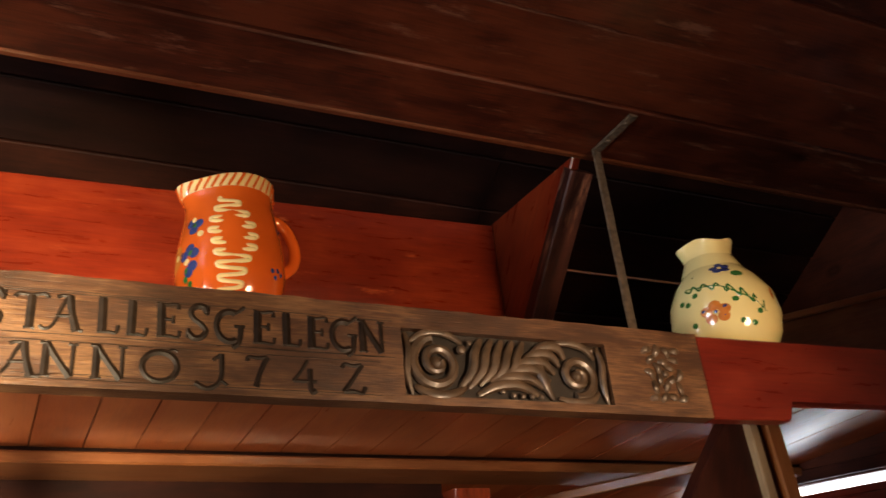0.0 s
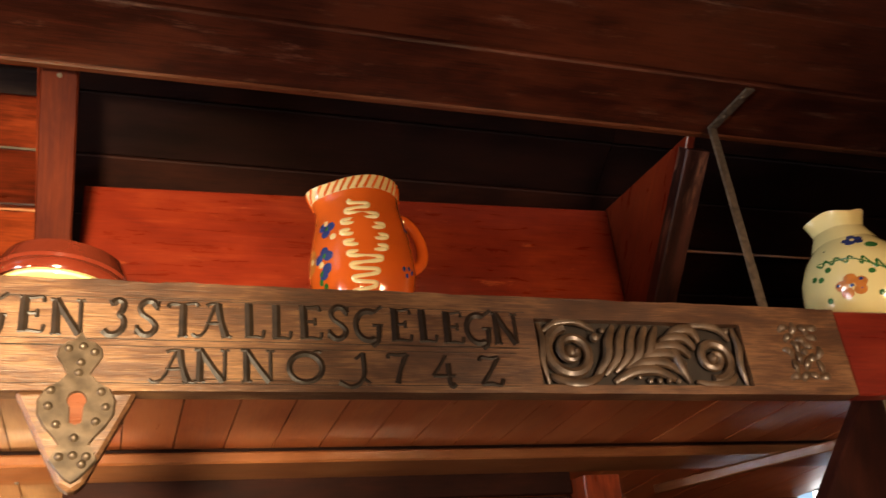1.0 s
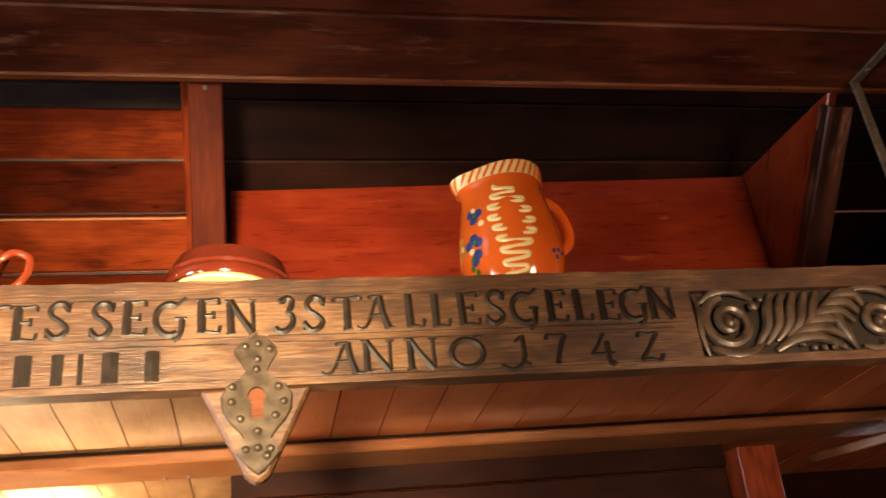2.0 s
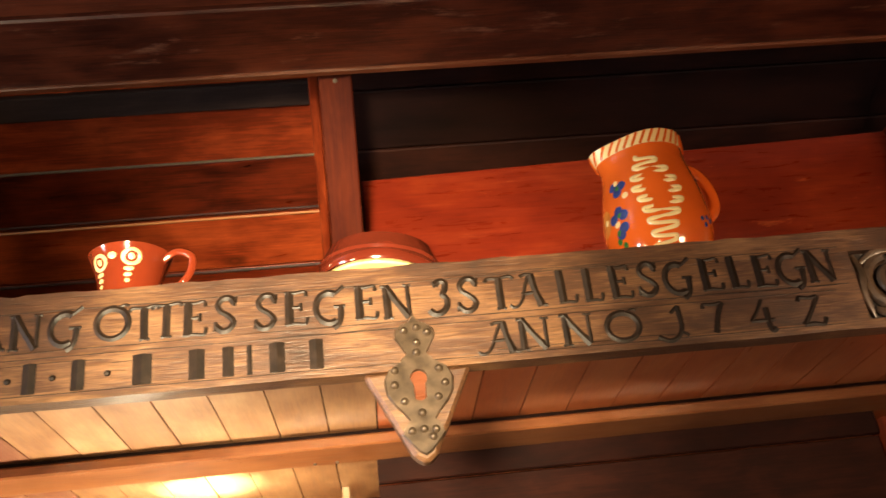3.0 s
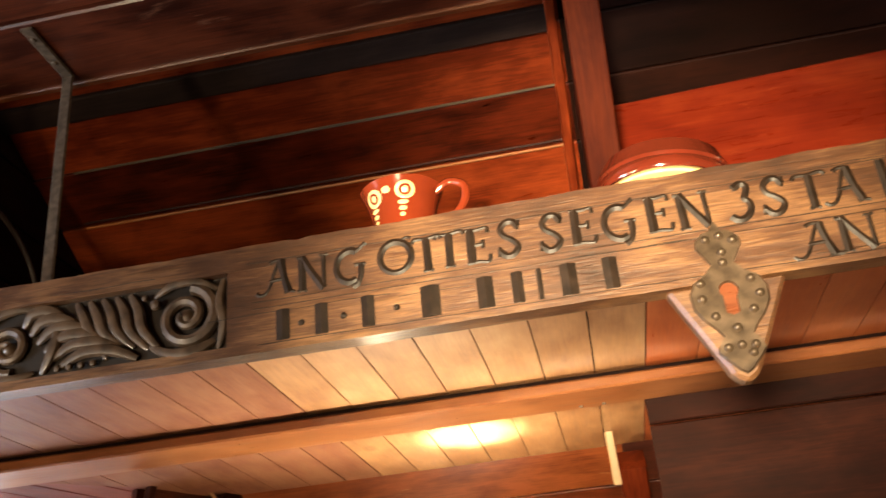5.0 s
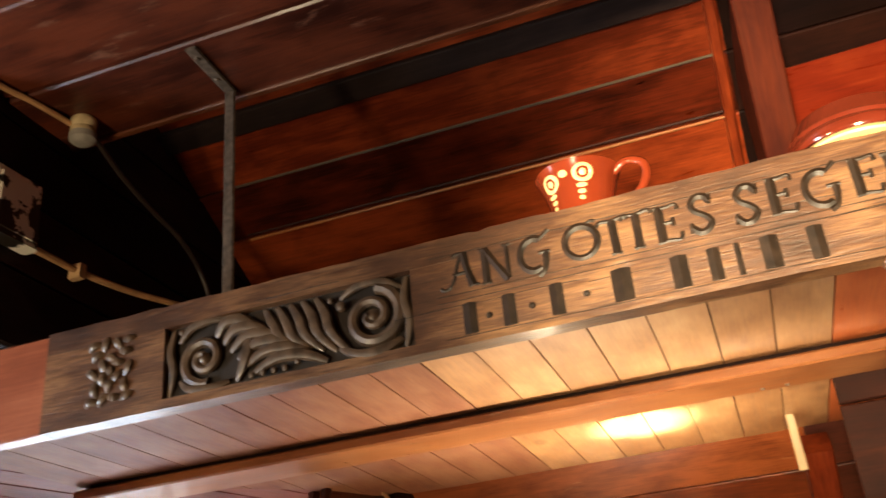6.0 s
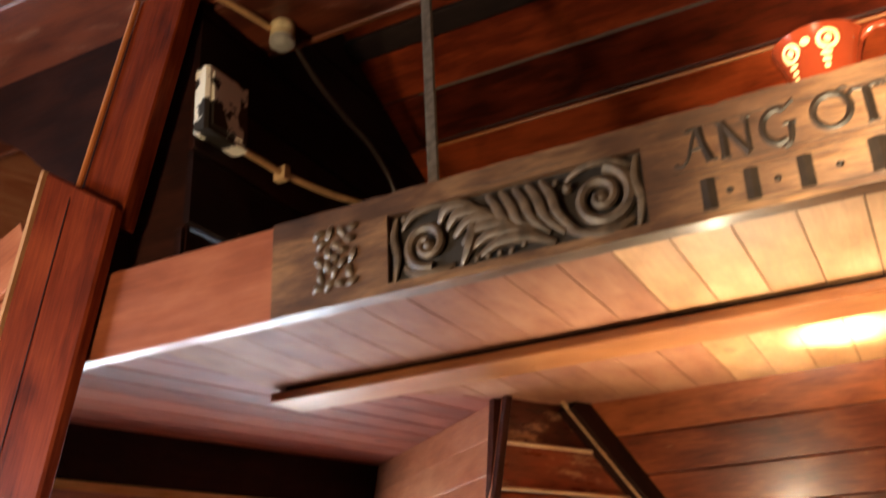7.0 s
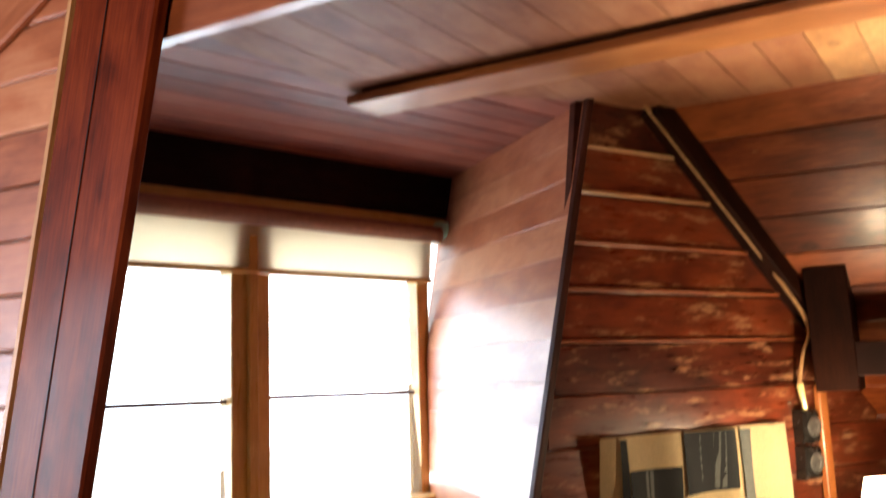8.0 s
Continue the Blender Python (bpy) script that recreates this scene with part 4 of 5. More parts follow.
def rosette(cx, cz, w, h):
    """A small carved flower sprig at the end of the plank."""
    for ring, cnt, rad in ((0, 6, 0.34), (1, 10, 0.72), (2, 4, 1.0)):
        for k in range(cnt):
            a = 2 * math.pi * (k + 0.5) / cnt + 0.3 * (ring == 1)
            px, pz = cx + 0.5 * w * rad * math.cos(a), cz + 0.5 * h * rad * math.sin(a) * 1.05
            b = a + (0.9 if k % 2 else -0.9)
            pts = [(px - 0.018 * math.cos(b), FACE + 0.001, pz - 0.019 * math.sin(b)), (px, FACE - 0.005, pz), (px + 0.013 * math.cos(b + 0.5), FACE + 0.001, pz + 0.016 * math.sin(b + 0.5))]
            under(part("petal", tube(smooth_line(pts, 4), 0.0072, 7, 0.45, up=(0, 1, 0), taper=lambda q: 0.45 + 0.7 * math.sin(math.pi * q)), M_CARVE, smooth=True), beam)
    under(part("boss", lathe([(0.0005, 0), (0.010, 0), (0.008, 0.006), (0.0005, 0.008)], 12), M_CARVE, None, "", Matrix.Translation((cx, FACE, cz)) @ Matrix.Rotation(radians(90), 4, "X"), True), beam)


rosette(1.172, 2.345, 0.112, 0.150)
rosette(-1.700, 2.345, 0.112, 0.150)

# pointed tongue under the middle of the plank, with its iron keyhole plate
MX = -0.277
plate("tongue", [(MX - 0.094, FACE, 2.249), (MX + 0.092, FACE, 2.249), (MX + 0.018, FACE, 2.098), (MX, FACE, 2.086), (MX - 0.020, FACE, 2.098)], (0, 1, 0), 0.035, (1, 0, 0), M_OAK, beam, "pointed oak tongue below the plank", 0.006)


def escutcheon():
    """Keyhole plate with a waisted outline and domed nails."""
    half = [(0.000, 2.353), (0.008, 2.338), (0.022, 2.334), (0.034, 2.322), (0.036, 2.308), (0.026, 2.292), (0.018, 2.278), (0.030, 2.264), (0.050, 2.252), (0.060, 2.232), (0.058, 2.208), (0.046, 2.188), (0.030, 2.170), (0.022, 2.158), (0.032, 2.146), (0.036, 2.134), (0.026, 2.122), (0.010, 2.104), (0.0, 2.098)]
    hole = [(0.0140 * math.cos(a), 2.232 + 0.0140 * math.sin(a)) for a in [math.pi / 2 - math.pi * k / 8 for k in range(7)]] + [(0.009, 2.196), (0.0, 2.192)]
    bm = bmesh.new()
    y0, y1 = FACE - 0.006, FACE - 0.0005
    outer = [(x, z) for x, z in half] + [(-x, z) for x, z in half[-2:0:-1]]
    inner = [(x, z) for x, z in hole] + [(-x, z) for x, z in hole[-2:0:-1]]
    def loop(pts, y):
        return [bm.verts.new((MX + px, y, pz)) for px, pz in pts]
    ro = [loop(outer, y1), loop([(px * 0.94, 2.225 + (pz - 2.225) * 0.98) for px, pz in outer], y0)]
    ri = [loop(inner, y1), loop([(px * 1.08, 2.215 + (pz - 2.215) * 1.06) for px, pz in inner], y0)]
    for a, b in (ro, ri):
        for i in range(len(a)):
            j = (i + 1) % len(a)
            bm.faces.new((a[i], a[j], b[j], b[i]))
    edges = [bm.edges.get((r[i], r[(i + 1) % len(r)])) for r in (ro[1], ri[1]) for i in range(len(r))]
    bmesh.ops.triangle_fill(bm, edges=edges, use_beauty=True)
    plate_ob = under(part("escutcheon", bm, M_ESCUT, None, "brown iron keyhole plate"), beam)
    for dx, dz in ((-0.018, 2.320), (0.004, 2.324), (0.022, 2.314), (0.002, 2.296), (0, 2.278), (-0.040, 2.248), (0.036, 2.246), (-0.042, 2.222), (0.044, 2.220), (-0.028, 2.192), (0.030, 2.196), (0.0, 2.170), (-0.020, 2.140), (0.0, 2.142), (0.020, 2.140), (0.014, 2.128)):
        nail = part("nail", lathe([(0.0003, 0), (0.0076, 0), (0.0064, 0.005), (0.0032, 0.0078), (0.0003, 0.0085)], 10), M_ESCUT, None, "", Matrix.Translation((MX + dx, FACE - 0.005, dz)) @ Matrix.Rotation(radians(90), 4, "X"), True)
        nail.parent = plate_ob
        nail.matrix_parent_inverse = Matrix.Identity(4)
        nail.matrix_basis = Matrix.Translation((MX + dx, FACE - 0.005, dz)) @ Matrix.Rotation(radians(90), 4, "X")
    under(part("keyhole_ground", block(MX - 0.018, MX + 0.018, FACE - 0.0006, FACE + 0.0005, 2.190, 2.25, 0.0002), M_MOULD, None, "orange wood seen in the keyhole"), beam)


escutcheon()
under(part("end_timber", block(-2.42, BX0 - 0.002, FACE + 0.003, FACE + 0.045, BZ0 + 0.001, BZ1 - 0.002, 0.004), M_ENDROSY, None, "rosy smooth end of the beam"), beam)
under(plate("end_timber", [(BX1 + 0.002, FACE + 0.003, 2.25), (1.52, FACE + 0.003, 2.255), (1.53, FACE + 0.003, 2.305), (3.3, FACE + 0.003, 2.33), (3.3, FACE + 0.003, 2.49), (BX1 + 0.002, FACE + 0.003, 2.448)], (0, 1, 0), 0.04, (1, 0, 0), M_REDEND, None, "smooth red end of the beam"), beam)

# ---- iron hangers ----
for hx in (-1.636, 1.358):
    h = thing("iron_hanger", "rusty flat iron bar hanging the beam from the ceiling", "hanger", (hx, 1.80, 2.43), group="iron hangers")
    under(beam_between("bar", (hx, 1.80, 2.40), (hx, 1.80, CEIL - 0.002), 0.030, 0.008, (1, 0, 0), M_IRON), h)
    under(beam_between("foot", (hx, 1.804, CEIL - 0.005), (hx + 0.004, 1.615, CEIL - 0.005), 0.032, 0.008, (1, 0, 0), M_IRON), h)
    for by in (1.65, 1.74):
        under(part("bolt", lathe([(0.0004, 0), (0.008, 0), (0.006, -0.004), (0.0004, -0.005)], 8), M_IRON, None, "", pose(hx, by, CEIL - 0.009)), h)


# ---- pottery on the beam ----
TOP = 2.43


def on_pot(prof, cx, cy, cz):
    """Gives points on a turned pot from an angle in degrees (0 faces the room, plus to the right) and a height."""
    def at(a, z, lift=0.001):
        r = np.interp(z, [p[1] for p in prof], [p[0] for p in prof]) + lift
        a = radians(a - 90)
        return Vector((cx + r * math.cos(a), cy + r * math.sin(a), cz + z))
    return at


def dab(pot, at, a, z, w, h, material, name="painted_dab", tilt=0.0, n=10, kind="o"):
    """A thin painted spot that follows the pot's wall; a and w in degrees."""
    bm = bmesh.new()
    c = bm.verts.new(at(a, z, 0.0016))
    ring = []
    for i in range(n):
        t = 2 * math.pi * i / n
        k = 1.0 if kind == "o" else (0.62 + 0.38 * math.cos(5 * t))
        u, v = math.cos(t) * k, math.sin(t) * k
        u, v = u * math.cos(tilt) - v * math.sin(tilt), u * math.sin(tilt) + v * math.cos(tilt)
        ring.append(bm.verts.new(at(a + w * u, z + h * v, 0.0009)))
    for i in range(n):
        bm.faces.new((c, ring[i], ring[(i + 1) % n]))
    ob = part(name, bm, material)
    return under(ob, pot)


def trail(pot, at, pts, r, material, name="slip_line"):
    pts = [at(a, z, 0.0006) for a, z in pts]
    pts = smooth_line(pts, 4)
    c = Vector((pot.location.x, pot.location.y, 0))
    ob = part(name, tube(pts, r, 6, 0.45, up=lambda p: (Vector((p.x, p.y, 0)) - c).normalized()), material, smooth=True)
    return under(ob, pot)


def jug(cx, cy):
    """Orange jug with a striped lip, a handle and a wavy cream slip line."""
    pot = thing("jug", "orange glazed jug with cream wavy line and blue flowers", "jug", (cx, cy, TOP))
    prof = [(0.072, 0.0), (0.080, 0.004), (0.098, 0.045), (0.108, 0.090), (0.107, 0.130), (0.102, 0.175), (0.094, 0.215), (0.0865, 0.245), (0.085, 0.262), (0.085, 0.285), (0.085, 0.302)]
    inner = [(0.084, 0.303), (0.081, 0.280), (0.079, 0.25), (0.09, 0.17), (0.095, 0.08), (0.06, 0.012)]
    spout = radians(-90 - 82)
    def bend(a, r, z):
        d = (a - spout + math.pi) % (2 * math.pi) - math.pi
        k = max(0.0, (z - 0.235) / 0.067)
        push = math.exp(-(d / 0.42) ** 2) * k
        dip = 0.010 * k * k * math.cos(d)
        return r + 0.027 * push, z - 0.004 * push - dip
    under(part("body", lathe(prof + inner, 64, bend), M_ORANGE, None, "", pose(cx, cy, TOP), True), pot)
    at0 = on_pot(prof, cx, cy, TOP)
    def lip(a, z, lift=0.001):
        th = radians(a - 90)
        r, zz = bend(th, float(np.interp(z, [p[1] for p in prof], [p[0] for p in prof])), z)
        return Vector((cx + (r + lift) * math.cos(th), cy + (r + lift) * math.sin(th), TOP + zz))
    bm = bmesh.new()
    rows = [[bm.verts.new(lip(a, z, 0.0007)) for a in range(-130, 131, 5)] for z in (0.270, 0.280, 0.290, 0.302)]
    for p, q in zip(rows, rows[1:]):
        for i in range(len(p) - 1):
            bm.faces.new((p[i], p[i + 1], q[i + 1], q[i]))
    under(part("lip_band", bm, M_SLIP, None, "cream lip band", None, True), pot)
    for k in range(23):
        a = -128 + k * 11.2
        under(part("lip_stripe", tube([lip(a + 10 * j / 4, 0.271 + 0.030 * j / 4, 0.0009) for j in range(5)], 0.0031, 5, 0.5, up=(0, 1, 0.1)), M_ORANGE), pot)
    h = [(0.082, 0.252), (0.104, 0.256), (0.128, 0.236), (0.143, 0.196), (0.137, 0.156), (0.104, 0.128)]
    under(part("handle", tube(smooth_line([(cx + r * 0.985, cy + r * 0.17, TOP + z) for r, z in h], 6), 0.0125, 12, 0.75, up=(0, 1, 0)), M_ORANGE, smooth=True), pot)
    pts = []
    zs = 0.238
    amp = (9, 10, 13, 16, 18, 19, 20, 19, 18, 17, 15, 13, 12, 11, 10, 10, 10, 10)
    for k, w in enumerate(amp):
        side = 1 if k % 2 else -1
        c = -16 + 0.9 * min(k, 8) - 0.8 * max(0, k - 9)
        w *= 1.22
        pts += [(c + side * w * 0.85, zs + 0.0035), (c + side * w, zs - 0.0015), (c + side * w * 0.7, zs - 0.006)]
        zs -= 0.0128
    trail(pot, at0, pts, 0.0046, M_SLIP)
    for a, z, m in ((-62, 0.190, M_BLUE), (-50, 0.184, M_BLUE), (-56, 0.172, M_BLUE), (-58, 0.130, M_BLUE), (-52, 0.118, M_BLUE), (-66, 0.118, M_BLUE), (-60, 0.082, M_BLUE), (-54, 0.092, M_BLUE), (-66, 0.070, M_GREEN), (-60, 0.058, M_GREEN), (-70, 0.048, M_GREEN), (-55, 0.182, M_GREEN), (-57, 0.122, M_GREEN), (-62, 0.084, M_GREEN)):
        dab(pot, at0, a, z, 6.5 if m is M_BLUE else 3.6, 0.011 if m is M_BLUE else 0.007, m)
    for a, z in ((-58, 0.196), (-46, 0.158), (-62, 0.104), (-80, 0.125)):
        dab(pot, at0, a, z, 4.0, 0.007, M_SLIP)
    dab(pot, at0, -84, 0.125, 14, 0.030, M_CLAY)
    for a, z in ((34, 0.085), (42, 0.090), (40, 0.075), (49, 0.086), (52, 0.187), (58, 0.190)):
        dab(pot, at0, a, z, 3.2, 0.005, M_BLUE)
    return pot


def vase(cx, cy):
    """Cream jug with painted flowers."""
    pot = thing("jug", "cream glazed jug painted with green leaves and flowers", "jug", (cx, cy, TOP + 0.02))
    prof = [(0.085, 0.0), (0.097, 0.004), (0.127, 0.05), (0.140, 0.103), (0.135, 0.157), (0.114, 0.205), (0.088, 0.238), (0.070, 0.258), (0.064, 0.276), (0.064, 0.294), (0.070, 0.316)]
    inner = [(0.072, 0.322), (0.060, 0.290), (0.11, 0.19), (0.12, 0.10), (0.07, 0.012)]
    spout = radians(-90 - 112)
    def bend(a, r, z):
        d = (a - spout + math.pi) % (2 * math.pi) - math.pi
        k = max(0.0, (z - 0.262) / 0.060)
        push = math.exp(-(d / 0.4) ** 2) * k
        neck = min(1.0, max(0.0, (z - 0.15) / 0.11))
        return r * (1 - 0.05 * neck) + 0.010 * push + 0.003 * k * math.sin(5 * a) - 0.008 * neck * math.cos(a), z + 0.003 * push + 0.006 * k * math.sin(4 * a)
    under(part("body", lathe(prof + inner, 64, bend), M_CREAM, None, "", pose(cx, cy, TOP + 0.02), True), pot)
    raw = on_pot(prof, cx, cy, TOP + 0.02)
    def at(a, z, lift=0.001):
        return raw(a - 44, z * 1.2, lift)
    for da, dz in ((-8, 0.0), (8, 0.002), (0, 0.009), (-4, -0.009), (6, -0.008)):
        dab(pot, at, 8 + da, 0.184 + dz, 6.5, 0.0065, M_BLUE, "petal")
    dab(pot, at, 8, 0.184, 3.0, 0.004, M_CREAM, "flower_heart")
    dab(pot, at, 26, 0.162, 8, 0.008, M_GREEN, "leaf", 0.5)
    for da, dz in ((-9, 0.004), (9, 0.003), (0, 0.014), (-6, -0.012), (7, -0.011)):
        dab(pot, at, -8 + da, 0.078 + dz, 6.5, 0.011, M_CLAY, "petal")
    for da, dz in ((0, 0), (-12, 0.006), (10, 0.008), (8, -0.010)):
        dab(pot, at, -8 + da, 0.078 + dz, 2.2, 0.0035, M_BLUE, "petal_spot")
    trail(pot, at, [(-40, 0.148), (-32, 0.138), (-28, 0.150), (-20, 0.134), (-16, 0.148), (-6, 0.128), (-2, 0.142), (8, 0.118), (10, 0.134), (20, 0.104), (22, 0.122), (32, 0.088), (34, 0.106), (42, 0.076), (44, 0.092)], 0.0028, M_GREEN, "green_sprig")
    trail(pot, at, [(-38, 0.150), (-20, 0.142), (0, 0.134), (18, 0.112), (34, 0.092), (46, 0.070)], 0.002, M_GREEN, "green_stem")
    for a, z in ((-30, 0.178), (-44, 0.120), (-36, 0.112), (-26, 0.126), (14, 0.098), (38, 0.070), (18, 0.052), (30, 0.046), (-34, 0.064)):
        dab(pot, at, a, z, 3.6, 0.006, M_GREEN, "leaf", a * 0.05)
    dab(pot, at, 62, 0.115, 3.0, 0.014, M_CLAY, "petal")
    return pot


def bowl(cx, cy):
    """Shallow red-brown bowl turned over, its cream rim to the room."""
    pot = thing("bowl", "red-brown glazed bowl with cream inside, lying upside down", "bowl", (cx, cy, TOP))
    prof = [(0.100, 0.004), (0.122, 0.0), (0.126, 0.006), (0.125, 0.018), (0.119, 0.026), (0.121, 0.032), (0.116, 0.044), (0.106, 0.066), (0.084, 0.076), (0.02, 0.078)]
    m = Matrix.Translation((cx, cy, TOP + 0.040)) @ Matrix.Rotation(radians(-1), 4, "X") @ Matrix.Rotation(radians(5), 4, "Y")
    under(part("body", lathe(prof, 64), M_BROWNGLAZE, None, "", m, True), pot)
    under(part("inside", lathe([(0.02, -0.002), (0.098, -0.004), (0.108, -0.002), (0.110, 0.003)], 64), M_CREAM, None, "cream glazed inside", m, True), pot)
    return pot


def cup(cx, cy):
    """Red-brown cup with yellow ring marks."""
    pot = thing("cup", "red-brown glazed cup with yellow rings and drips", "cup", (cx, cy, TOP))
    prof = [(0.042, 0.0), (0.048, 0.003), (0.052, 0.03), (0.057, 0.065), (0.064, 0.095), (0.074, 0.120), (0.077, 0.127)]
    inner = [(0.073, 0.127), (0.060, 0.095), (0.050, 0.045), (0.03, 0.01)]
    under(part("body", lathe(prof + inner, 48), M_CUP, None, "", pose(cx, cy, TOP), True), pot)
    at = on_pot(prof, cx, cy, TOP)
    h = [(0.066, 0.112), (0.092, 0.126), (0.122, 0.112), (0.122, 0.080), (0.096, 0.052), (0.050, 0.040)]
    under(part("handle", tube(smooth_line([(cx + r * 0.97, cy - r * 0.22, TOP + z) for r, z in h], 6), 0.0075, 10, 0.8, up=(0, 1, 0)), M_CUP, smooth=True), pot)
    for a, z in ((-40, 0.098), (16, 0.101)):
        trail(pot, at, [(a + 13 * math.cos(t), z + 0.013 * math.sin(t)) for t in [2 * math.pi * k / 10 for k in range(11)]], 0.0036, M_SLIP, "yellow_ring")
        dab(pot, at, a, z, 5.0, 0.006, M_SLIP, "yellow_dot")
        for k in range(3):
            dab(pot, at, a - 4 - k, z - 0.022 - 0.011 * k, 9 - 2 * k, 0.004, M_SLIP, "yellow_drip")
    dab(pot, at, -14, 0.105, 7, 0.006, M_SLIP, "yellow_dot")
    return pot


jug(0.243, 1.62)
vase(1.53, 1.64)
bowl(-0.325, 1.63)
cup(-0.795, 1.60)

# ---- wiring on the dark wall ----
WX = -2.14
box = thing("junction_box", "square junction box with chipped white paint on the dark wall", "junction box", (WX, 1.63, 2.87))
mb = Matrix.Translation((WX + 0.02, 1.63, 2.87)) @ Matrix.Rotation(radians(90), 4, "Y") @ Matrix.Rotation(radians(2), 4, "Z")
under(part("casing", block(-0.085, 0.085, -0.078, 0.078, -0.02, 0.025, 0.008), M_BOX, None, "", mb), box)
under(part("cover", block(-0.070, 0.070, -0.064, 0.064, 0.025, 0.031, 0.003), M_BOX, None, "", mb), box)
knob = thing("porcelain_knob", "yellowed porcelain cable knob on the ceiling", "insulator", (-2.03, 1.745, CEIL))
under(part("body", lathe([(0.030, 0.0), (0.034, -0.006), (0.033, -0.022), (0.030, -0.030), (0.033, -0.036), (0.034, -0.046)], 20), M_KNOB, None, "", pose(-2.03, 1.745, CEIL), True), knob)
under(part("cap", lathe([(0.034, -0.046), (0.033, -0.062), (0.024, -0.070), (0.006, -0.072)], 20), M_GREY, None, "grey lower cap", pose(-2.03, 1.745, CEIL), True), knob)
cab = thing("cable", "brown cloth-covered cable along the ceiling", "cable", (-2.03, 1.745, CEIL))
under(part("lead", tube(smooth_line([(-2.05, 1.72, CEIL - 0.02), (-2.08, 1.62, CEIL - 0.008), (-2.10, 1.55, CEIL - 0.007), (-2.13, 1.42, CEIL - 0.007), (-2.20, 1.28, CEIL - 0.007), (-2.32, 1.0, CEIL - 0.007)]), 0.008, 8), M_CABLE, smooth=True), cab)
cab2 = thing("cable", "dark cable sagging from the knob across the dark boards", "cable", (-2.0, 1.77, CEIL - 0.03))
under(part("lead", tube(smooth_line([(-2.02, 1.77, 3.13), (-2.06, 1.95, 3.11), (-2.08, 2.12, 3.09), (-2.08, 2.26, 3.06), (-2.07, 2.36, 2.98), (-2.06, 2.40, 2.86), (-2.06, 2.40, 2.60)]), 0.007, 8), M_DARKCABLE, smooth=True), cab2)
cab3 = thing("cable", "brown cable from the junction box towards the beam", "cable", (-2.1, 1.73, 2.81))
under(part("lead", tube(smooth_line([(-2.115, 1.70, 2.80), (-2.11, 1.78, 2.80), (-2.105, 1.86, 2.80), (-2.06, 2.0, 2.79), (-2.0, 2.15, 2.79)]), 0.009, 8), M_CABLE, smooth=True), cab3)
under(part("clip", block(-2.125, -2.09, 1.848, 1.872, 2.778, 2.818, 0.003), M_PALE, None, "pale clip"), cab3)

# ---- wall by the window ----
def gp(s, z, off=0.0):
    return A + SIDE * s + Vector((0, 0, z)) - n * off
cable4 = thing("cable", "grey cable running down the slanting rafter", "cable", gp(0.35, 2.5))
ra, rb = Vector((-2.04, 3.70, 2.55)), Vector((-1.56, 4.72, 1.55))
side_off = Vector((-0.015, -0.085, 0.015))
pts = [ra.lerp(rb, k) + side_off for k in (0.0, 0.2, 0.4, 0.55, 0.66)] + [gp(1.10, 1.70, 0.10), gp(1.11, 1.58, 0.06), gp(1.11, 1.46, 0.03), gp(1.12, 1.40, 0.03)]
under(part("lead", tube(smooth_line(pts), 0.009, 8), M_CABLE, smooth=True), cable4)
under(part("connector", tube([gp(1.11, 1.45, 0.03), gp(1.14, 1.33, 0.03)], 0.016, 10, taper=lambda k: 1 - 0.4 * k), M_CREAM, None, "cream cable end", None, True), cable4)
for sz in (1.27, 1.12):
    so = thing("wall_socket", "black socket with a steel plate on the boards", "socket", gp(1.14, sz), group="sockets")
    ms = axes(gp(1.14, sz, 0.02), SIDE, (0, 0, 1))
    under(part("base", block(-0.055, 0.055, -0.07, 0.07, -0.03, 0.03, 0.012), M_SOCKET, None, "", ms), so)
    mk = Matrix.Translation(gp(1.16, sz, 0.05)) @ Matrix((SIDE, Vector((0, 0, 1)), -n)).transposed().to_4x4()
    under(part("plate", lathe([(0.0005, 0), (0.042, 0), (0.040, 0.006), (0.024, 0.009), (0.022, 0.004), (0.0005, 0.004)], 20), M_STEEL, None, "round steel plate", mk, True), so)
tagged(beam_between("orange_batten", gp(1.28, 0.9, 0.02), gp(1.26, 1.44, 0.02), 0.055, 0.03, SIDE, M_BATTEN), "bright orange upright batten", "batten", kind="structure")

cloth = thing("wall_hanging", "cream woven cloth with black and grey blocks hanging on the boards", "cloth", gp(0.5, 1.0))
def cloth_strip(s0, s1, z0, z1, material, lift, name):
    bm = bmesh.new()
    ns, nz = max(2, int((s1 - s0) / 0.02)), max(2, int((z1 - z0) / 0.03))
    g = [[bm.verts.new(gp(s0 + (s1 - s0) * i / ns, z0 + (z1 - z0) * j / nz, 0.03 + lift + 0.012 * math.sin((s0 + (s1 - s0) * i / ns) * 21 + (z0 + (z1 - z0) * j / nz) * 6))) for j in range(nz + 1)] for i in range(ns + 1)]
    for i in range(ns):
        for j in range(nz):
            bm.faces.new((g[i][j], g[i + 1][j], g[i + 1][j + 1], g[i][j + 1]))
    bmesh.ops.solidify(bm, geom=bm.faces[:], thickness=0.003)
    return under(part(name, bm, material, smooth=True), cloth)
cloth_strip(-0.05, 1.00, 0.72, 1.295, M_CLOTH, 0.0, "sheet")
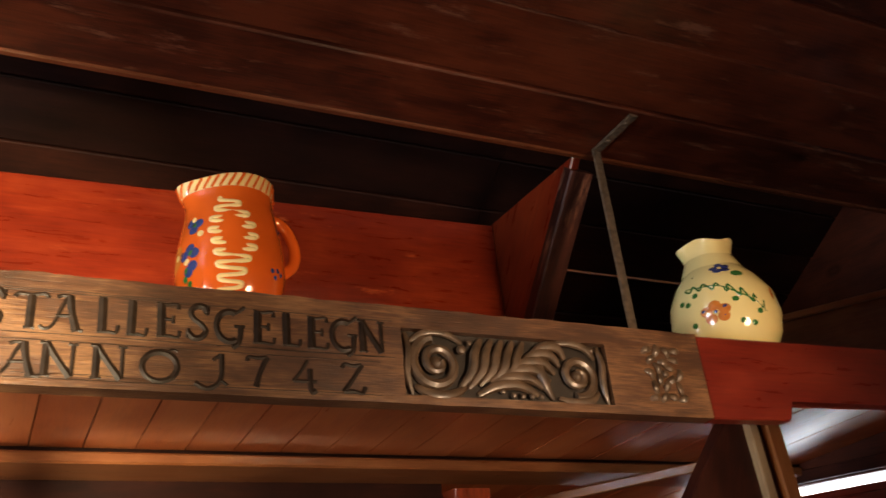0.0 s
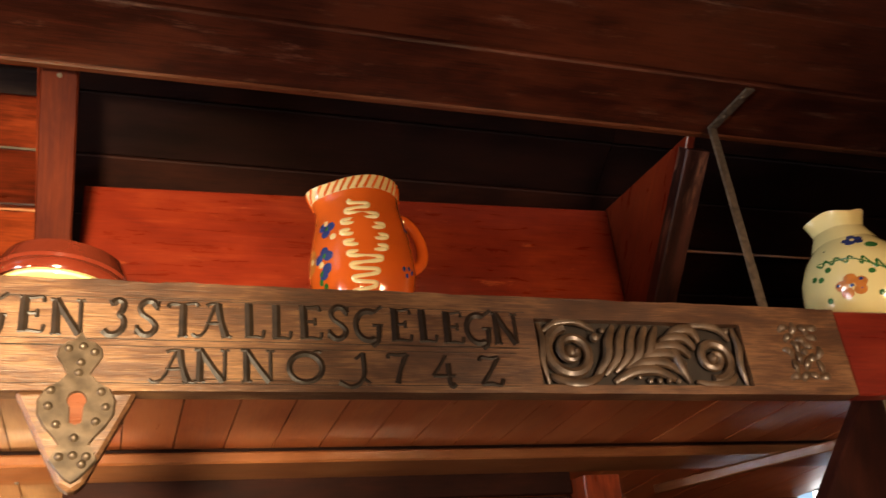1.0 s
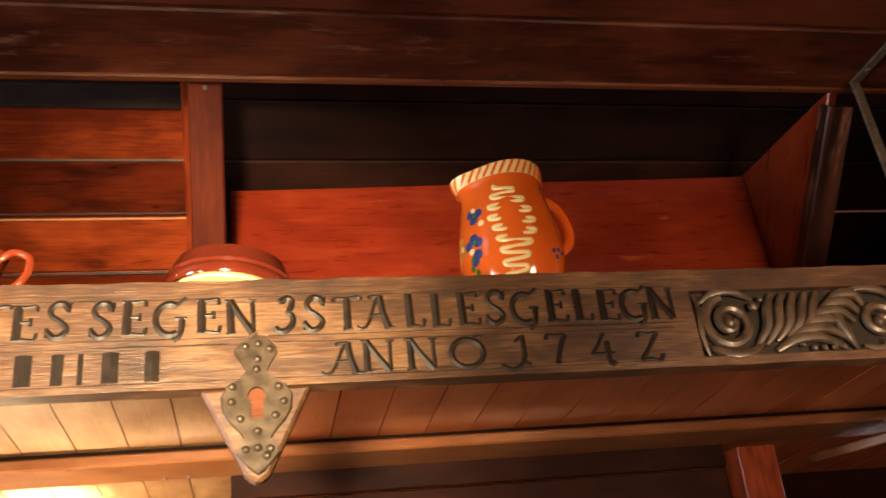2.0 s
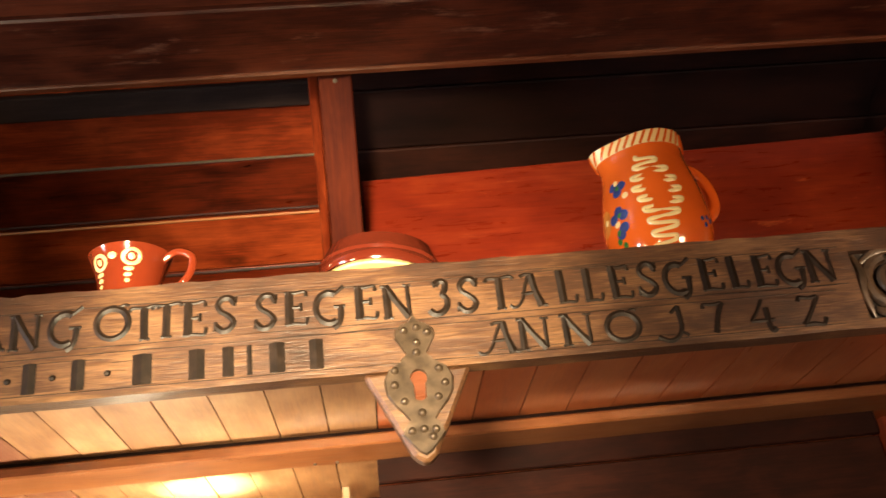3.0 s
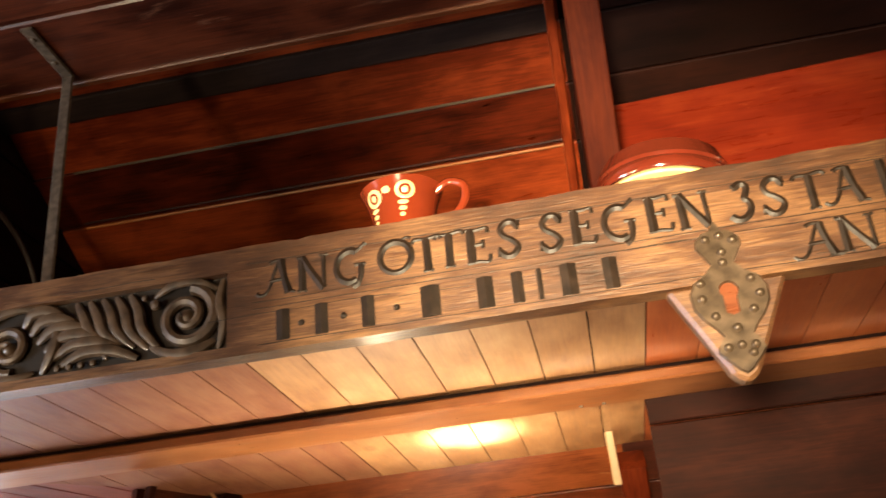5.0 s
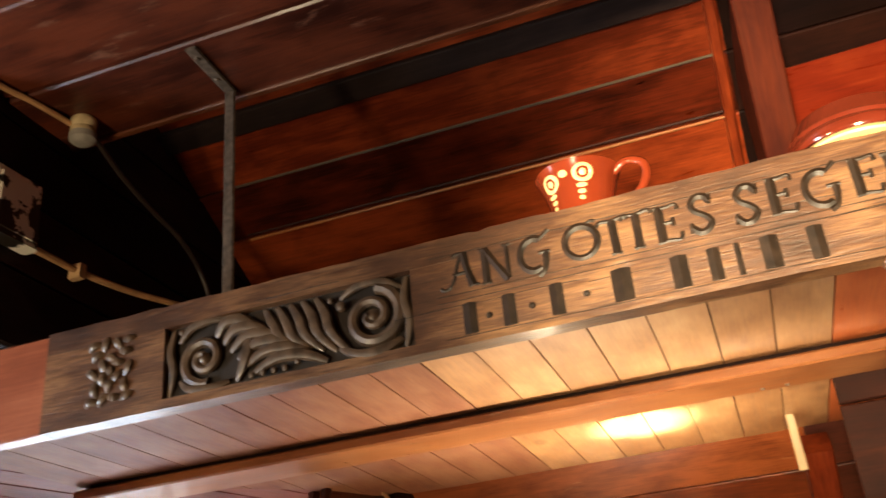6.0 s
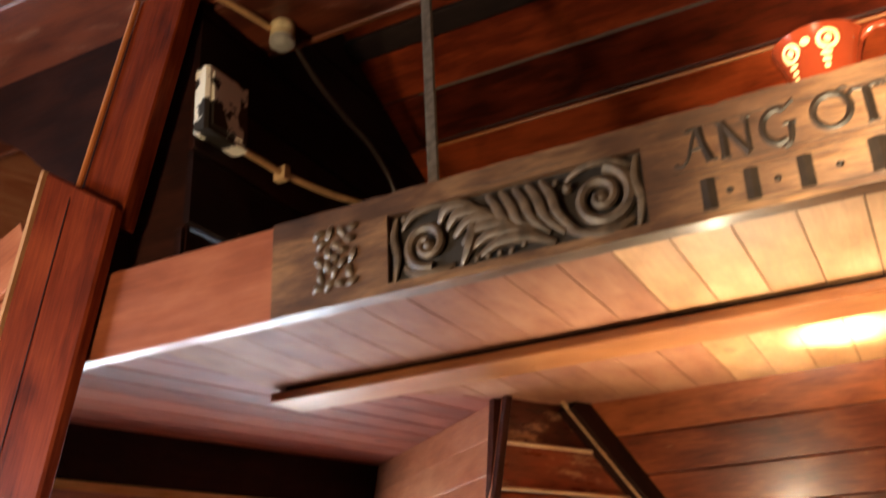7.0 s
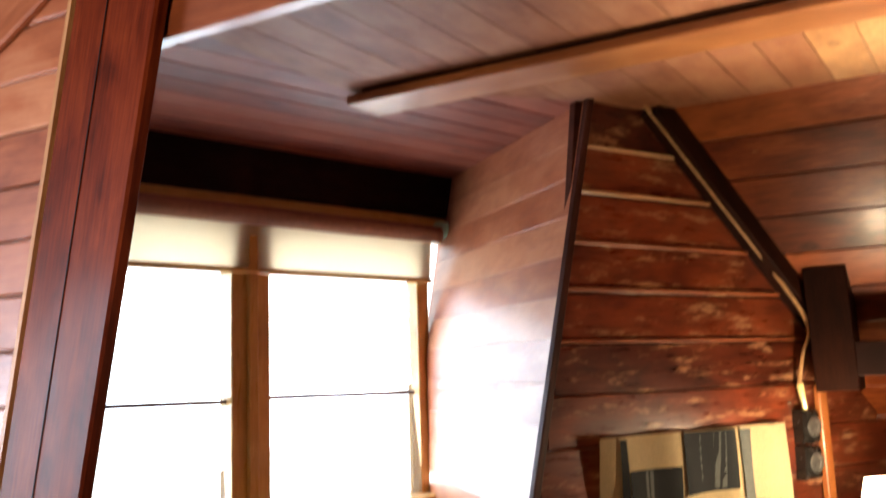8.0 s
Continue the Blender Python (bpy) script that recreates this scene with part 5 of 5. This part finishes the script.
for s0, s1, z0, z1, mt in ((0.035, 0.075, 0.75, 1.285, M_CLOTHDARK), (0.08, 0.345, 0.75, 1.17, M_CLOTHDARK), (0.17, 0.22, 0.75, 1.168, M_CLOTHGREY), (0.37, 0.665, 1.06, 1.29, M_CLOTHDARK), (0.46, 0.485, 1.10, 1.28, M_CLOTHGREY), (0.54, 0.60, 1.07, 1.285, M_CLOTHGREY), (0.70, 0.775, 0.75, 1.285, M_CLOTHGREY)):
    cloth_strip(s0, s1, z0, z1, mt, 0.008, "woven_block")

wl = thing("table_lamp", "small white glowing lamp shade on a table by the gable", "lamp", (-1.36, 4.2, 0.75))
under(part("shade", lathe([(0.13, 0.0), (0.132, 0.003), (0.092, 0.21), (0.087, 0.21), (0.126, 0.005)], 32), M_SHADE, None, "", pose(-1.36, 4.2, 0.88), True), wl)
under(part("stem", tube([(-1.36, 4.2, 0.75), (-1.36, 4.2, 1.05)], 0.012, 10), M_ESCUT), wl)
under(part("foot", lathe([(0.07, 0.0), (0.07, 0.012), (0.02, 0.03), (0.012, 0.05)], 24), M_ESCUT, None, "", pose(-1.36, 4.2, 0.75), True), wl)
tb = thing("table", "brown wooden table under the lamp", "table", (-1.05, 4.1, 0.0))
under(part("tabletop", block(-1.62, -0.45, 3.75, 4.45, 0.71, 0.75), M_MOULD), tb)
for lx, ly in ((-1.54, 3.83), (-0.53, 3.83), (-1.54, 4.37), (-0.53, 4.37)):
    under(beam_between("leg", (lx, ly, 0), (lx, ly, 0.71), 0.07, 0.07, (1, 0, 0), M_MOULD), tb)

# ---- right-hand end under the beam ----
br = thing("bracket", "dark wedge bracket edged with two pale strips", "bracket", (1.9, 2.0, 2.2))
plate("wedge", [(1.86, 2.02, 2.50), (1.90, 2.02, 2.50), (1.90, 2.02, 2.0), (1.45, 2.02, 2.0)], (0, 1, 0), 0.06, (0.3, 0, 1), M_MAHOG, br)
under(beam_between("pale_strip", (1.885, 2.01, 2.44), (1.905, 2.01, 1.95), 0.035, 0.03, (1, 0, 0), M_PALE), br)
under(beam_between("orange_strip", (1.965, 2.01, 2.43), (1.99, 2.01, 1.95), 0.055, 0.03, (1, 0, 0), M_BATTEN), br)
under(beam_between("timber", (1.93, 2.05, 2.52), (1.945, 2.05, 1.95), 0.15, 0.05, (1, 0, 0), M_MAHOG), br)
tagged(beam_between("pale_batten", (1.80, 3.20, 2.470), (2.30, 2.55, 2.476), 0.035, 0.025, (0, 0, 1), M_JOIST), "tan batten slanting across dark boards", "batten", kind="structure")
sb = thing("side_board", "brown slanting board with an orange top lath beyond the cream jug", "board", (1.9, 2.0, 2.6))
plate("board", [(1.70, 2.03, 2.50), (3.0, 2.03, 2.70), (3.0, 2.03, 3.02), (1.70, 2.03, 2.66)], (0, 1, 0), 0.025, (1, 0, 0.28), M_JOIST, sb)
under(beam_between("lath", (1.70, 2.02, 2.665), (3.0, 2.02, 3.025), 0.022, 0.03, (0, 0, 1), M_BATTEN), sb)
